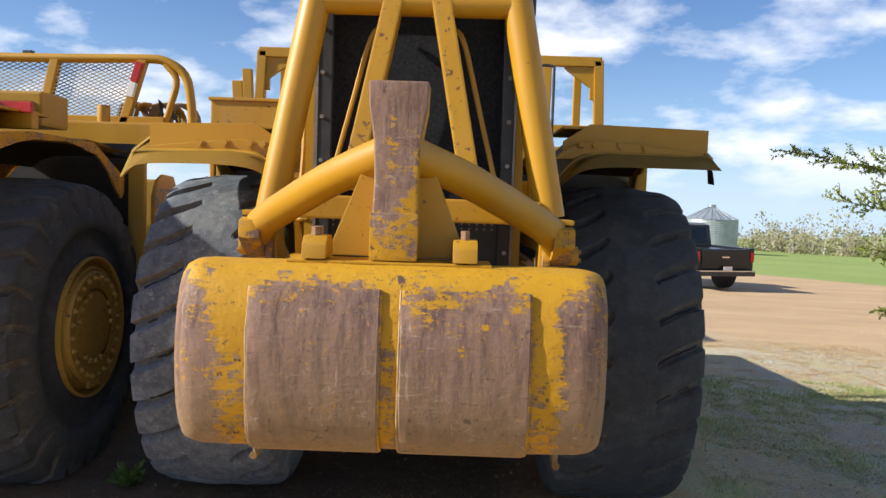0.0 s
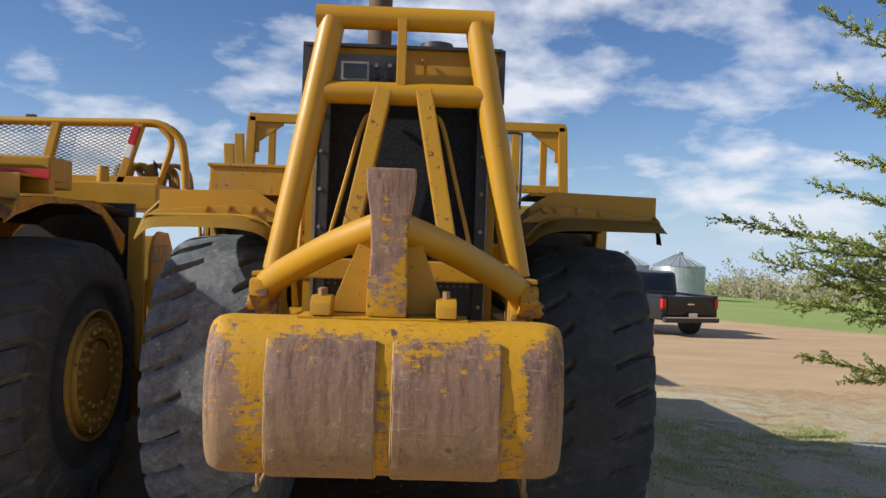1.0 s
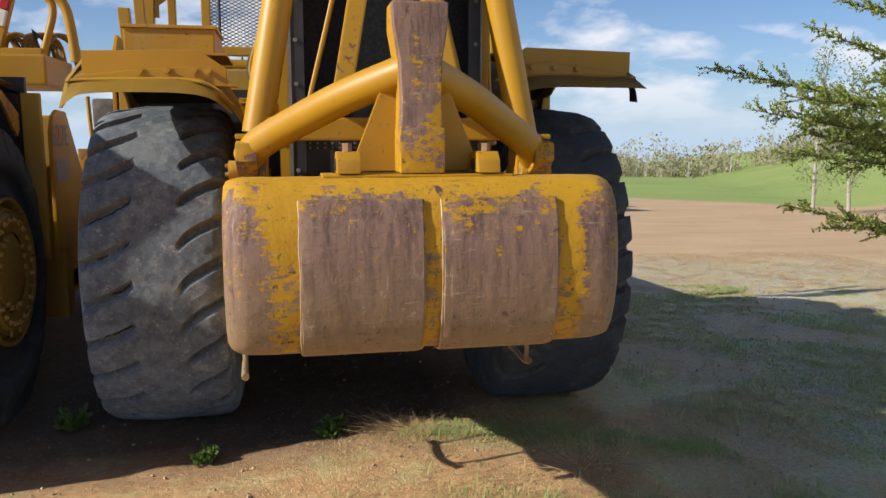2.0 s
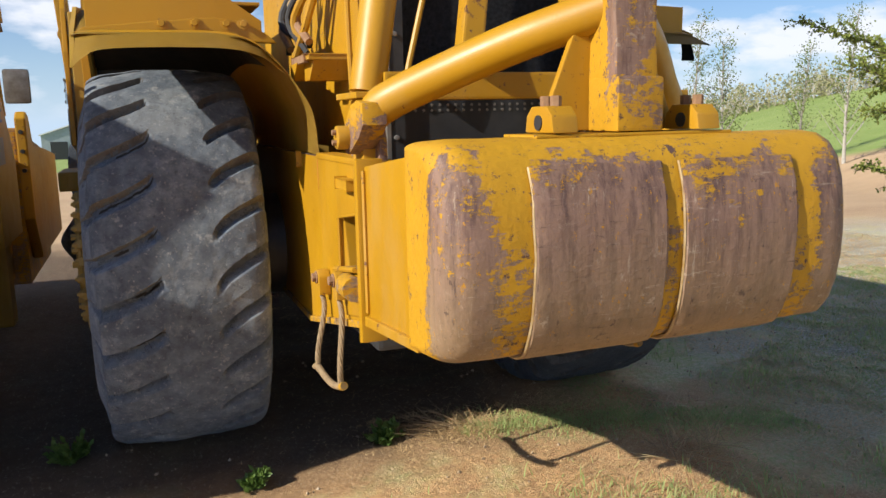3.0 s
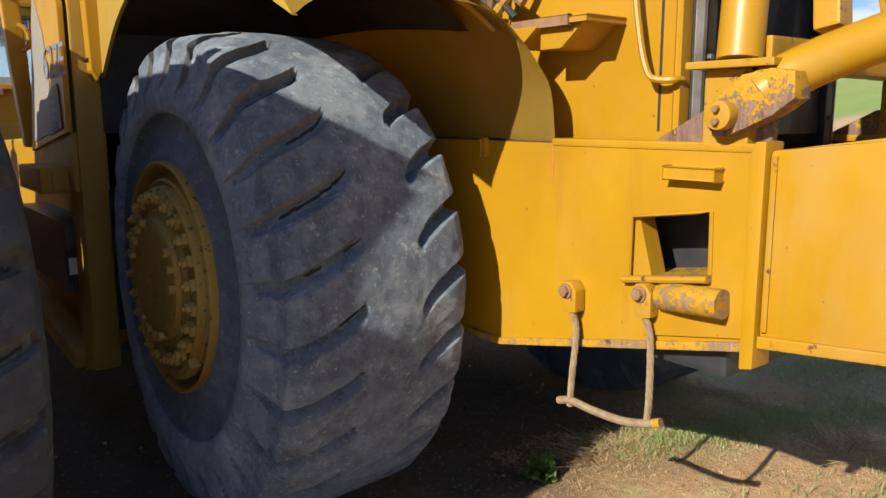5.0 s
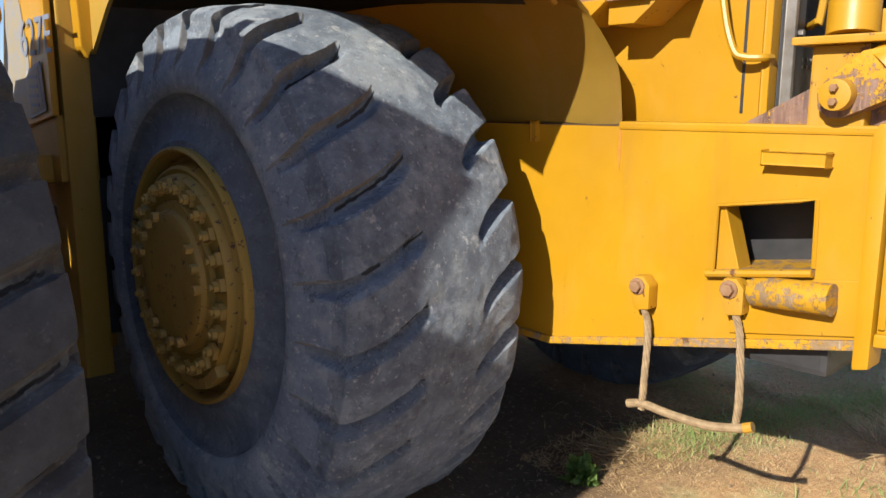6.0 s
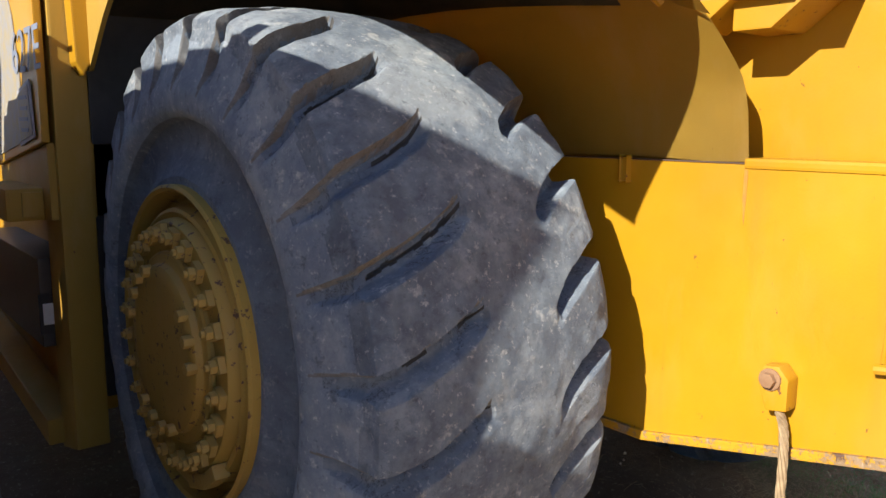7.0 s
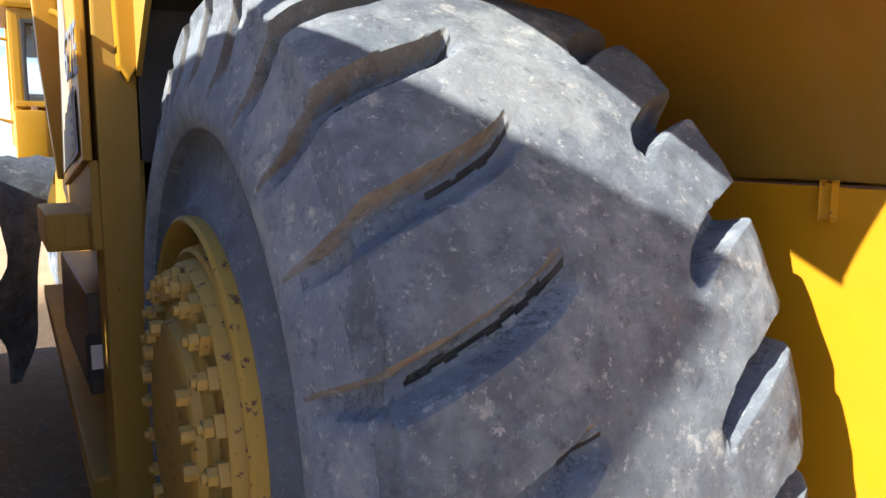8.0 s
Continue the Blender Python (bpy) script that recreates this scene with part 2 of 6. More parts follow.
M_RUST = plain("rust", (0.19, 0.095, 0.045), (0.30, 0.18, 0.10), 0.85, 0.0, 18)
M_RED = plain("red_reflector", (0.50, 0.015, 0.015), (0.35, 0.01, 0.01), 0.4)
M_WHITE = plain("white_paint", (0.75, 0.75, 0.75), (0.62, 0.62, 0.60), 0.5)
M_BLUE = plain("grey_blue_lettering", (0.14, 0.17, 0.24), (0.18, 0.2, 0.26), 0.6)
M_FADED = plain("faded_decal", (0.23, 0.235, 0.26), (0.30, 0.24, 0.13), 0.6, 0, 20)
M_GALV = plain("galvanised_steel", (0.42, 0.46, 0.50), (0.33, 0.37, 0.41), 0.45, 0.5, 1.5)
M_CAR = plain("dark_grey_car_paint", (0.018, 0.02, 0.024), (0.024, 0.026, 0.03), 0.25, 0.3, 3, 0.0)
M_CHROME = plain("chrome", (0.7, 0.7, 0.72), (0.6, 0.6, 0.62), 0.15, 1.0)
M_LAMP = plain("red_lamp_lens", (0.55, 0.02, 0.02), (0.4, 0.01, 0.01), 0.2)
M_BARK = plain("bark", (0.14, 0.10, 0.07), (0.09, 0.065, 0.045), 0.9, 0, 30)
M_BIRCH = plain("pale_bark", (0.42, 0.40, 0.36), (0.28, 0.26, 0.22), 0.9, 0, 12)
M_DRY = plain("dry_grass", (0.42, 0.33, 0.18), (0.30, 0.22, 0.11), 0.9, 0, 30)
M_GRIT = plain("radiator_core", (0.012, 0.013, 0.016), (0.032, 0.034, 0.040), 0.6, 0.3, 60, 0.004)


M_GRIT.node_tree.nodes["Principled BSDF"].inputs["Specular IOR Level"].default_value = 0.1


def glass_mat(name, tint):
    m = Mat(name, 0.04)
    m.color(tint)
    m.b.inputs["Transmission Weight"].default_value = 0.85
    m.b.inputs["IOR"].default_value = 1.45
    return m.m


M_GLASS = glass_mat("window_glass", (0.75, 0.88, 0.92))
M_TINT = plain("tinted_glass", (0.012, 0.015, 0.02), (0.016, 0.02, 0.025), 0.06, 0.0, 2, 0.0)


def leaf_mat(name, a, b, thin=0.4):
    m = Mat(name, 0.55)
    g = m.t.nodes.new("ShaderNodeNewGeometry")
    c = m.mix(g.outputs["Random Per Island"], a, b)
    m.color(c)
    tr = m.t.nodes.new("ShaderNodeBsdfTranslucent")
    m.link(c, tr.inputs["Color"])
    mx = m.t.nodes.new("ShaderNodeMixShader")
    mx.inputs[0].default_value = thin
    m.link(m.b.outputs[0], mx.inputs[1])
    m.link(tr.outputs[0], mx.inputs[2])
    m.link(mx.outputs[0], m.t.nodes["Material Output"].inputs["Surface"])
    return m.m


M_LEAF = leaf_mat("young_green_leaves", (0.44, 0.48, 0.12), (0.22, 0.30, 0.065), 0.5)
M_LEAF2 = leaf_mat("pale_spring_leaves", (0.20, 0.26, 0.07), (0.12, 0.17, 0.05))
M_SHRUB = leaf_mat("budding_shrub_twigs", (0.42, 0.41, 0.22), (0.32, 0.29, 0.17))
M_WEED = leaf_mat("broad_weed_leaves", (0.17, 0.27, 0.06), (0.09, 0.16, 0.035))
M_GRASS = leaf_mat("green_grass_blades", (0.30, 0.42, 0.13), (0.46, 0.50, 0.22))
M_STRAW = leaf_mat("straw_blades", (0.72, 0.53, 0.29), (0.46, 0.30, 0.15), 0.2)


def ground_mat():
    m = Mat("farmyard_ground", 0.95)
    x, y = m.axis(0), m.axis(1)
    wob = m.math("MULTIPLY", m.math("SUBTRACT", m.noise(0.6, 6, 0.6), 0.5), 3.0)
    soil = m.mix(m.ramp(m.noise(1.1, 8, 0.65), 0.3, 0.7), (0.54, 0.315, 0.145), (0.64, 0.41, 0.205))
    soil = m.mix(m.ramp(m.noise(14, 8, 0.75, seed=2), 0.45, 0.75), soil, (0.28, 0.145, 0.065))
    shade_earth = m.mix(m.ramp(m.noise(9, 8, 0.7, seed=9), 0.35, 0.7), (0.055, 0.038, 0.026), (0.11, 0.075, 0.048))
    tan = m.mix(m.ramp(m.noise(0.35, 8, 0.65, (1, 3, 1), seed=4), 0.3, 0.7), (0.56, 0.385, 0.225), (0.44, 0.29, 0.165))
    tan = m.mix(m.math("MULTIPLY", m.ramp(m.noise(1.2, 9, 0.7, (1, 2.2, 1), seed=14), 0.55, 0.75), 0.5), tan, (0.36, 0.29, 0.15))
    green = m.mix(m.ramp(m.noise(0.12, 8, 0.6, seed=5), 0.3, 0.7), (0.17, 0.27, 0.045), (0.27, 0.35, 0.085))
    green = m.mix(m.math("MULTIPLY", m.ramp(m.noise(1.6, 10, 0.8, (1, 3, 1), seed=7), 0.46, 0.66), 0.55), green, (0.36, 0.36, 0.14))
    straw = m.mix(m.ramp(m.noise(34, 10, 0.85, (1, 2.2, 1), dist=0.6, seed=6), 0.42, 0.58), (0.72, 0.66, 0.52), (0.20, 0.19, 0.13))
    turf = m.mix(m.ramp(m.noise(30, 6, 0.7, seed=3), 0.4, 0.62), (0.38, 0.43, 0.16), (0.66, 0.55, 0.32))
    a = m.mix(m.ramp(m.math("ADD", m.noise(1.6, 6, 0.6, seed=8), m.math("MULTIPLY", m.ramp(x, 0.9, 3.0), 0.45)), 0.54, 0.70), soil, turf)
    # shade between and under the machines, painted into the soil as darker earth
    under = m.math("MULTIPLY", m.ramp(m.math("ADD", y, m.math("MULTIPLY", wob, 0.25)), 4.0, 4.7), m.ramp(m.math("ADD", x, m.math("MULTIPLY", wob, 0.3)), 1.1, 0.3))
    a = m.mix(m.math("MULTIPLY", under, 0.92), a, shade_earth)
    lay = m.math("MULTIPLY", m.ramp(m.math("ADD", x, wob), 1.2, 3.2), m.ramp(m.noise(2.4, 8, 0.72, seed=11), 0.36, 0.52))
    a = m.mix(lay, a, straw)
    far = m.ramp(m.math("ADD", m.math("ADD", m.math("MULTIPLY", x, 0.30), m.math("MULTIPLY", y, 0.95)), wob), 12.0, 14.5)
    a = m.mix(far, a, tan)
    fld = m.math("ADD", m.math("MULTIPLY", x, 0.80), m.math("MULTIPLY", y, 0.60))
    a = m.mix(m.ramp(m.math("ADD", fld, m.math("MULTIPLY", wob, 0.5)), 32.5, 34.0), a, green)
    a = m.mix(m.math("MULTIPLY", m.ramp(m.noise(75, 8, 0.8, seed=31), 0.56, 0.64), 0.40), a, (0.14, 0.095, 0.055))
    a = m.mix(m.math("MULTIPLY", m.ramp(m.noise(58, 8, 0.8, (1, 0.5, 1), seed=37), 0.57, 0.64), 0.5), a, (0.66, 0.56, 0.38))
    m.color(a)
    m.bump(m.noise(18, 8, 0.7), 0.03, 0.6)
    m.bump(m.noise(90, 6, 0.75), 0.010, 0.6)
    return m.m


M_GROUND = ground_mat()

# ---------------------------------------------------------------- mesh helpers


def root_place(ob):
    while ob.parent:
        ob = ob.parent
    return ob.location


def part(name, bm, material, parent=None, label="", smooth=False, m=None):
    """One mesh object under a thing or a part; the bmesh is in world places unless m is given."""
    if isinstance(bm, bpy.types.Mesh):
        me = bm
    else:
        if parent is not None and m is None:
            bmesh.ops.translate(bm, verts=bm.verts, vec=-root_place(parent))
        bmesh.ops.recalc_face_normals(bm, faces=bm.faces)
        me = bpy.data.meshes.new(name)
        if smooth:
            for f in bm.faces:
                f.smooth = True
            for e in bm.edges:
                if len(e.link_faces) == 2 and e.calc_face_angle(0) > 0.6:
                    e.smooth = False
        bm.to_mesh(me)
        bm.free()
        me.materials.append(material)
    ob = new(name, me)
    if parent is not None:
        ob.parent = parent
    if m is not None:
        ob.matrix_basis = m
    if label:
        ob["label"] = label
    return ob


def thing(name, place, label, category, group="", kind=""):
    ob = new(name)
    ob.location = place
    return tagged(ob, label, category, group, kind)


def box(lo, hi, bevel=0.006, bm=None):
    b = bmesh.new()
    bmesh.ops.create_cube(b, size=1.0)
    lo, hi = Vector(lo), Vector(hi)
    for v in b.verts:
        v.co = Vector([lo[i] + (hi[i] - lo[i]) * (v.co[i] + 0.5) for i in range(3)])
    if bevel:
        bmesh.ops.bevel(b, geom=b.edges[:], offset=bevel, segments=2, affect="EDGES", profile=0.7)
    return join(bm, b)


def join(bm, b):
    if bm is None:
        return b
    me = bpy.data.meshes.new("tmp")
    b.to_mesh(me)
    b.free()
    bm.from_mesh(me)
    bpy.data.meshes.remove(me)
    return bm


def prism(poly, axis, a0, a1, bevel=0.0, bm=None):
    """A polygon given in the two other axes, in order, pulled along an axis from a0 to a1."""
    b = bmesh.new()

    def place(p, a):
        c = list(p)
        c.insert(axis, a)
        return Vector(c)
    lo = [b.verts.new(place(p, a0)) for p in poly]
    hi = [b.verts.new(place(p, a1)) for p in poly]
    n = len(poly)
    b.faces.new(lo)
    b.faces.new(hi[::-1])
    for i in range(n):
        b.faces.new((lo[i], hi[i], hi[(i + 1) % n], lo[(i + 1) % n]))
    if bevel:
        bmesh.ops.recalc_face_normals(b, faces=b.faces)
        bmesh.ops.bevel(b, geom=b.edges[:], offset=bevel, segments=2, affect="EDGES", profile=0.7)
    return join(bm, b)


def tube(pts, r, seg=14, bm=None, square=False, r2=None):
    """A pipe along a line of points."""
    b = bmesh.new()
    pts = [Vector(p) for p in pts]
    rings, up = [], None
    for i, p in enumerate(pts):
        d = (pts[min(i + 1, len(pts) - 1)] - pts[max(i - 1, 0)]).normalized()
        if up is None:
            up = d.orthogonal() if not square else (Vector((1, 0, 0)) if abs(d.x) < 0.8 else Vector((0, 1, 0)))
        side = d.cross(up).normalized()
        up = side.cross(d).normalized()
        rr = r if r2 is None else r + (r2 - r) * i / (len(pts) - 1)
        if square:
            ring = [b.verts.new(p + side * sx * rr + up * sy * rr) for sx, sy in ((-1, -1), (1, -1), (1, 1), (-1, 1))]
        else:
            ring = [b.verts.new(p + (side * math.cos(2 * math.pi * k / seg) + up * math.sin(2 * math.pi * k / seg)) * rr) for k in range(seg)]
        rings.append(ring)
    n = len(rings[0])
    for a, c in zip(rings, rings[1:]):
        for k in range(n):
            b.faces.new((a[k], a[(k + 1) % n], c[(k + 1) % n], c[k]))
    b.faces.new(rings[0][::-1])
    b.faces.new(rings[-1])
    if square:
        bmesh.ops.recalc_face_normals(b, faces=b.faces)
        bmesh.ops.bevel(b, geom=b.edges[:], offset=r * 0.22, segments=2, affect="EDGES", profile=0.7)
    return join(bm, b)


def smooth_line(pts, n=6):
    """Points on a soft curve through the given ones."""
    p = [Vector(q) for q in pts]
    p = [p[0] * 2 - p[1]] + p + [p[-1] * 2 - p[-2]]
    out = []
    for i in range(1, len(p) - 2):
        for k in range(n):
            t = k / n
            out.append(0.5 * ((2 * p[i]) + (p[i + 1] - p[i - 1]) * t + (2 * p[i - 1] - 5 * p[i] + 4 * p[i + 1] - p[i + 2]) * t * t
                              + (3 * p[i] - p[i - 1] - 3 * p[i + 1] + p[i + 2]) * t ** 3))
    return out + [p[-2]]


def disc(c, axis, r, h, seg=24, bevel=0.004, bm=None):
    b = bmesh.new()
    bmesh.ops.create_cone(b, cap_ends=True, segments=seg, radius1=r, radius2=r, depth=h)
    if bevel:
        es = [e for e in b.edges if len(e.link_faces) == 2 and e.calc_face_angle(0) > 1.0]
        bmesh.ops.bevel(b, geom=es, offset=bevel, segments=2, affect="EDGES", profile=0.7)
    q = Vector((0, 0, 1)).rotation_difference(Vector(axis))
    bmesh.ops.transform(b, matrix=Matrix.Translation(c) @ q.to_matrix().to_4x4(), verts=b.verts)
    return join(bm, b)


def revolve(profile, seg, axis_x=True):
    """Rings of (x, radius) round the x axis."""
    b = bmesh.new()
    rows = [[b.verts.new((x, -r * math.cos(2 * math.pi * k / seg), r * math.sin(2 * math.pi * k / seg))) for k in range(seg)] for x, r in profile]
    for p, q in zip(rows, rows[1:]):
        for k in range(seg):
            b.faces.new((p[k], p[(k + 1) % seg], q[(k + 1) % seg], q[k]))
    return b


# ---------------------------------------------------------------- ground


def ground_height(x, y):
    r = math.hypot(x, y - 4)
    h = -0.030 * max(0.0, r - 3.0) * max(0.0, min(1.0, (y - 4) / max(r, 0.1) * 1.0 + 0.25))
    side = 0.85 * x - 0.35 * y
    h += 0.22 * min(30.0, max(0.0, side - 8.0 - 0.03 * r))
    k = max(0.0, 1 - r / 14)
    h += 0.05 * k * noise.noise((x * 0.9, y * 0.9, 0)) + 0.02 * min(1.0, k * 2) * noise.noise((x * 4, y * 4, 3))
    h += 0.06 * math.exp(-((x - 0.1) ** 2 + (y - 4.1) ** 2) / 0.5)
    return h - 0.02


def build_ground():
    verts, faces = [], []
    seg = 192
    radii = [0.0]
    r = 0.12
    while r < 1500:
        radii.append(r)
        r += max(0.09, r * 0.045)
    for i, rr in enumerate(radii):
        for k in range(seg):
            a = 2 * math.pi * k / seg
            x, y = rr * math.cos(a), 3.8 + rr * math.sin(a)
            verts.append((x, y, ground_height(x, y)))
    for i in range(len(radii) - 1):
        for k in range(seg):
            faces.append((i * seg + k, i * seg + (k + 1) % seg, (i + 1) * seg + (k + 1) % seg, (i + 1) * seg + k))
    me = bpy.data.meshes.new("ground")
    me.from_pydata(verts, [], faces)
    me.shade_smooth()
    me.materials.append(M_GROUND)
    bm = bmesh.new()
    bm.from_mesh(me)
    bmesh.ops.remove_doubles(bm, verts=bm.verts, dist=1e-5)
    bmesh.ops.recalc_face_normals(bm, faces=bm.faces)
    bm.to_mesh(me)
    bm.free()
    return tagged(new("ground", me), "trodden brown earth with straw, thin turf and a green field", "ground", kind="structure")


build_ground()

# ---------------------------------------------------------------- wheels
TR, TW = 0.985, 0.43          # tyre radius and half width
PITCH = 26                     # lugs round each half of the tread
GW = 0.080                     # width of a groove, along the tread


def smoothstep(t):
    t = max(0.0, min(1.0, t))
    return t * t * (3 - 2 * t)


def tyre_mesh():
    outer = [(0.0, 0.992), (0.06, 0.991), (0.12, 0.989), (0.18, 0.984), (0.24, 0.979), (0.29, 0.972), (0.325, 0.961), (0.350, 0.948), (0.361, 0.938), (0.368, 0.924), (0.377, 0.900), (0.390, 0.867),
             (0.400, 0.83), (0.408, 0.79), (0.414, 0.75), (0.414, 0.712), (0.407, 0.690), (0.394, 0.676), (0.366, 0.668), (0.352, 0.62), (0.360, 0.57), (0.384, 0.53), (0.402, 0.505), (0.40, 0.48), (0.36, 0.465)]
    inner = [(0.0, 0.992), (0.07, 0.991), (0.14, 0.990), (0.20, 0.987), (0.26, 0.984), (0.31, 0.981), (0.35, 0.974), (0.376, 0.962), (0.394, 0.945), (0.404, 0.922), (0.412, 0.895), (0.419, 0.865),
             (0.425, 0.83), (0.428, 0.78), (0.425, 0.73), (0.41, 0.68), (0.39, 0.62), (0.385, 0.55), (0.38, 0.50), (0.36, 0.465)]

    def finer(pts):
        out = []
        for (x0, r0), (x1, r1) in zip(pts, pts[1:]):
            k = 5 if r0 > 0.955 else (3 if r0 > 0.86 else (2 if r0 > 0.69 else 1))
            out += [(x0 + (x1 - x0) * i / k, r0 + (r1 - r0) * i / k) for i in range(k)]
        return out + [pts[-1]]
    prof = [(-x, r) for x, r in finer(outer)[::-1]] + finer(inner)[1:]
    pitch = 2 * math.pi * TR / PITCH
    # columns of one pitch, counted down from the lip of the outer groove, closer together in both grooves
    shift = 0.075                       # the inner groove's lip lies this far below the outer one's
    cuts = sorted([(-0.006 + 0.0045 * i) % pitch for i in range(21)] + [(shift - 0.006 + 0.0045 * i) % pitch for i in range(21)] + [pitch * (0.76 + 0.045 * i) for i in range(5)])
    cols = []
    for c in cuts:
        if not cols or c - cols[-1] > 0.0028:
            cols.append(c)

    def lead(a):
        # how far a groove has run round the tyre, in radians, by the place across it
        if a < 0:
            t = max(0.0, (-a - 0.087) / 0.28)
            return -radians(8.2) * (min(t, 1.0) ** 0.70 + 0.10 * max(0.0, t - 1.0))
        t = max(0.0, (a - 0.150) / 0.23)
        return radians(10.5) * min(t, 1.15) ** 0.60
    verts, faces, groove = [], [], []
    bottom = -1.05
    for k in range(PITCH):
        for c in cols:
            for a, r in prof:
                side = -1 if a < 0 else 1
                aa = abs(a)
                base = radians(30.0) - (k * pitch + c) / TR
                d = c if side < 0 else (c - shift) % pitch          # metres below the lip
                cell = k if side < 0 else (k + (1 if c < shift else 0)) % PITCH
                if d > pitch - 0.010:
                    d -= pitch
                d += 0.0035 * noise.noise((a * 22, cell * 2.3, 1 + side)) + 0.002 * noise.noise((a * 70, cell * 5.1, 3))
                t = max(0.0, min(1.0, (aa - 0.08) / 0.28))
                gw = GW * (1.0 + 0.12 * noise.noise((cell * 1.7, side, 4)))
                # undercut upper wall, flat floor, soft lower wall
                wall = max(0.0, min(1.0, (d + 0.001) / 0.008)) * (1 - smoothstep((d - 0.040) / (gw - 0.040)))
                start = (0.092 - 0.45 * max(0.0, min(d, gw)) if side < 0 else 0.150 + 0.20 * max(0.0, min(d, gw))) + 0.010 * noise.noise((cell * 3.7, side, 0))
                on = smoothstep((aa - start) / 0.028)
                fade = smoothstep((r - (0.73 if side < 0 else 0.80)) / 0.17) if r < 0.96 else 1.0
                g = wall * on * fade
                torn = False
                depth = ((0.044 + 0.024 * t) if side < 0 else (0.046 + 0.036 * t)) * g
                # a torn crack along the groove's floor
                dc = d - 0.026 - 0.007 * noise.noise((a * 45, cell * 3.3, 9)) - 0.004 * noise.noise((a * 130, cell, 2))
                if side < 0 and abs(dc) < 0.006 and on > 0.5 and aa < 0.33:
                    rip = max(0.0, 0.5 + noise.noise((a * 9, cell * 4.7, 6)))
                    depth += 0.018 * (1 - abs(dc) / 0.006) * rip
                    torn = rip > 0.35 and abs(dc) < 0.0035
                groove.append((g, -0.004 < d < 0.010, torn))
                # the lugs end in a step above the shoulder
                if side < 0:
                    step = smoothstep((aa - 0.362) / 0.007) * smoothstep((r - 0.74) / 0.10) * (0.022 + 0.010 * noise.noise((cell * 2.9, 4, 4)))
                    depth = max(depth, step + 0.30 * depth)
                ang = base + lead(a)
                cy, cz = math.cos(ang), math.sin(ang)
                wear = 0.009 * noise.noise((a * 6, cy * 5, cz * 5)) * (1 if r > 0.8 else 0.3)
                wear += 0.003 * noise.noise((a * 25, cy * 22, cz * 22)) * (1 if r > 0.7 else 0.2)
                wear += 0.006 * noise.noise((cell * 5.1, side * 3, 7)) * t
                n_r = max(0.15, min(1.0, (r - 0.84) / 0.12))
                n_a = 1 - n_r * 0.9
                rr = r * (1 + 0.014 * smoothstep((r - 0.70) / 0.2)) - depth * max(n_r, 0.55) + wear
                ax = a - side * depth * n_a * 0.7
                # loaded tyre: it bulges low down and lies flat on the ground
                low = smoothstep((-math.degrees(math.asin(cz)) - 8) / 62)
                if cz < 0 and r > 0.55:
                    rr *= 1 + 0.055 * low * min(1.0, (r - 0.55) / 0.35)
                    ax *= 1 + 0.03 * low
                y, z = -rr * cy, rr * cz
                if z < bottom:
                    z = bottom + 0.05 * (z - bottom)
                verts.append((ax, y, z))
    n = len(prof)
    seg = PITCH * len(cols)
    for k in range(seg):
        k2 = (k + 1) % seg
        for i in range(n - 1):
            faces.append((k * n + i, k2 * n + i, k2 * n + i + 1, k * n + i + 1))
    me = bpy.data.meshes.new("tyre")
    me.from_pydata(verts, [], faces)
    me.shade_smooth()
    bm = bmesh.new()
    bm.from_mesh(me)
    bmesh.ops.recalc_face_normals(bm, faces=bm.faces)
    for e in bm.edges:
        if e.calc_face_angle(0) > 0.5:
            e.smooth = False
    bm.to_mesh(me)
    bm.free()
    me.materials.append(M_TYRE)
    for mat in (M_TYREIN, M_GROOVE, M_LIP, M_SIDE, M_BLACK):
        me.materials.append(mat)
    for f in me.polygons:
        i = f.vertices[0]
        x, r = prof[i % n]
        # ring beside the rim on the outer face, in its own rubber
        if x < 0 and r < 0.672:
            f.material_index = 1
            continue
        g = [groove[i] for i in f.vertices]
        deep = sum(q[0] for q in g) / 4
        if any(q[2] for q in g):
            f.material_index = 5
        elif 0.03 < deep < 0.75 and any(q[1] for q in g):
            f.material_index = 3
        elif deep > 0.35:
            f.material_index = 2
        elif x < 0 and r < 0.885 + 0.05 * noise.noise((f.center.y * 9, f.center.z * 9, 3)):
            f.material_index = 4
    return me


TYRE = tyre_mesh()
# the same tyre in the darkened rubber, for the wheels standing in shade
TYRE_SHADED = TYRE.copy()
for slot, mat in ((0, M_TYRE_SHADE), (1, M_TYRE_SHADE), (2, M_GROOVE_SHADE), (3, M_GROOVE_SHADE), (4, M_TYRE_SHADE)):
    TYRE_SHADED.materials[slot] = mat


def mesh_of(name, bm, material, smooth=True):
    bmesh.ops.recalc_face_normals(bm, faces=bm.faces)
    for f in bm.faces:
        f.smooth = smooth
    for e in bm.edges:
        if len(e.link_faces) == 2 and e.calc_face_angle(0) > 0.6:
            e.smooth = False
    me = bpy.data.meshes.new(name)
    bm.to_mesh(me)
    bm.free()
    me.materials.append(material)
    return me


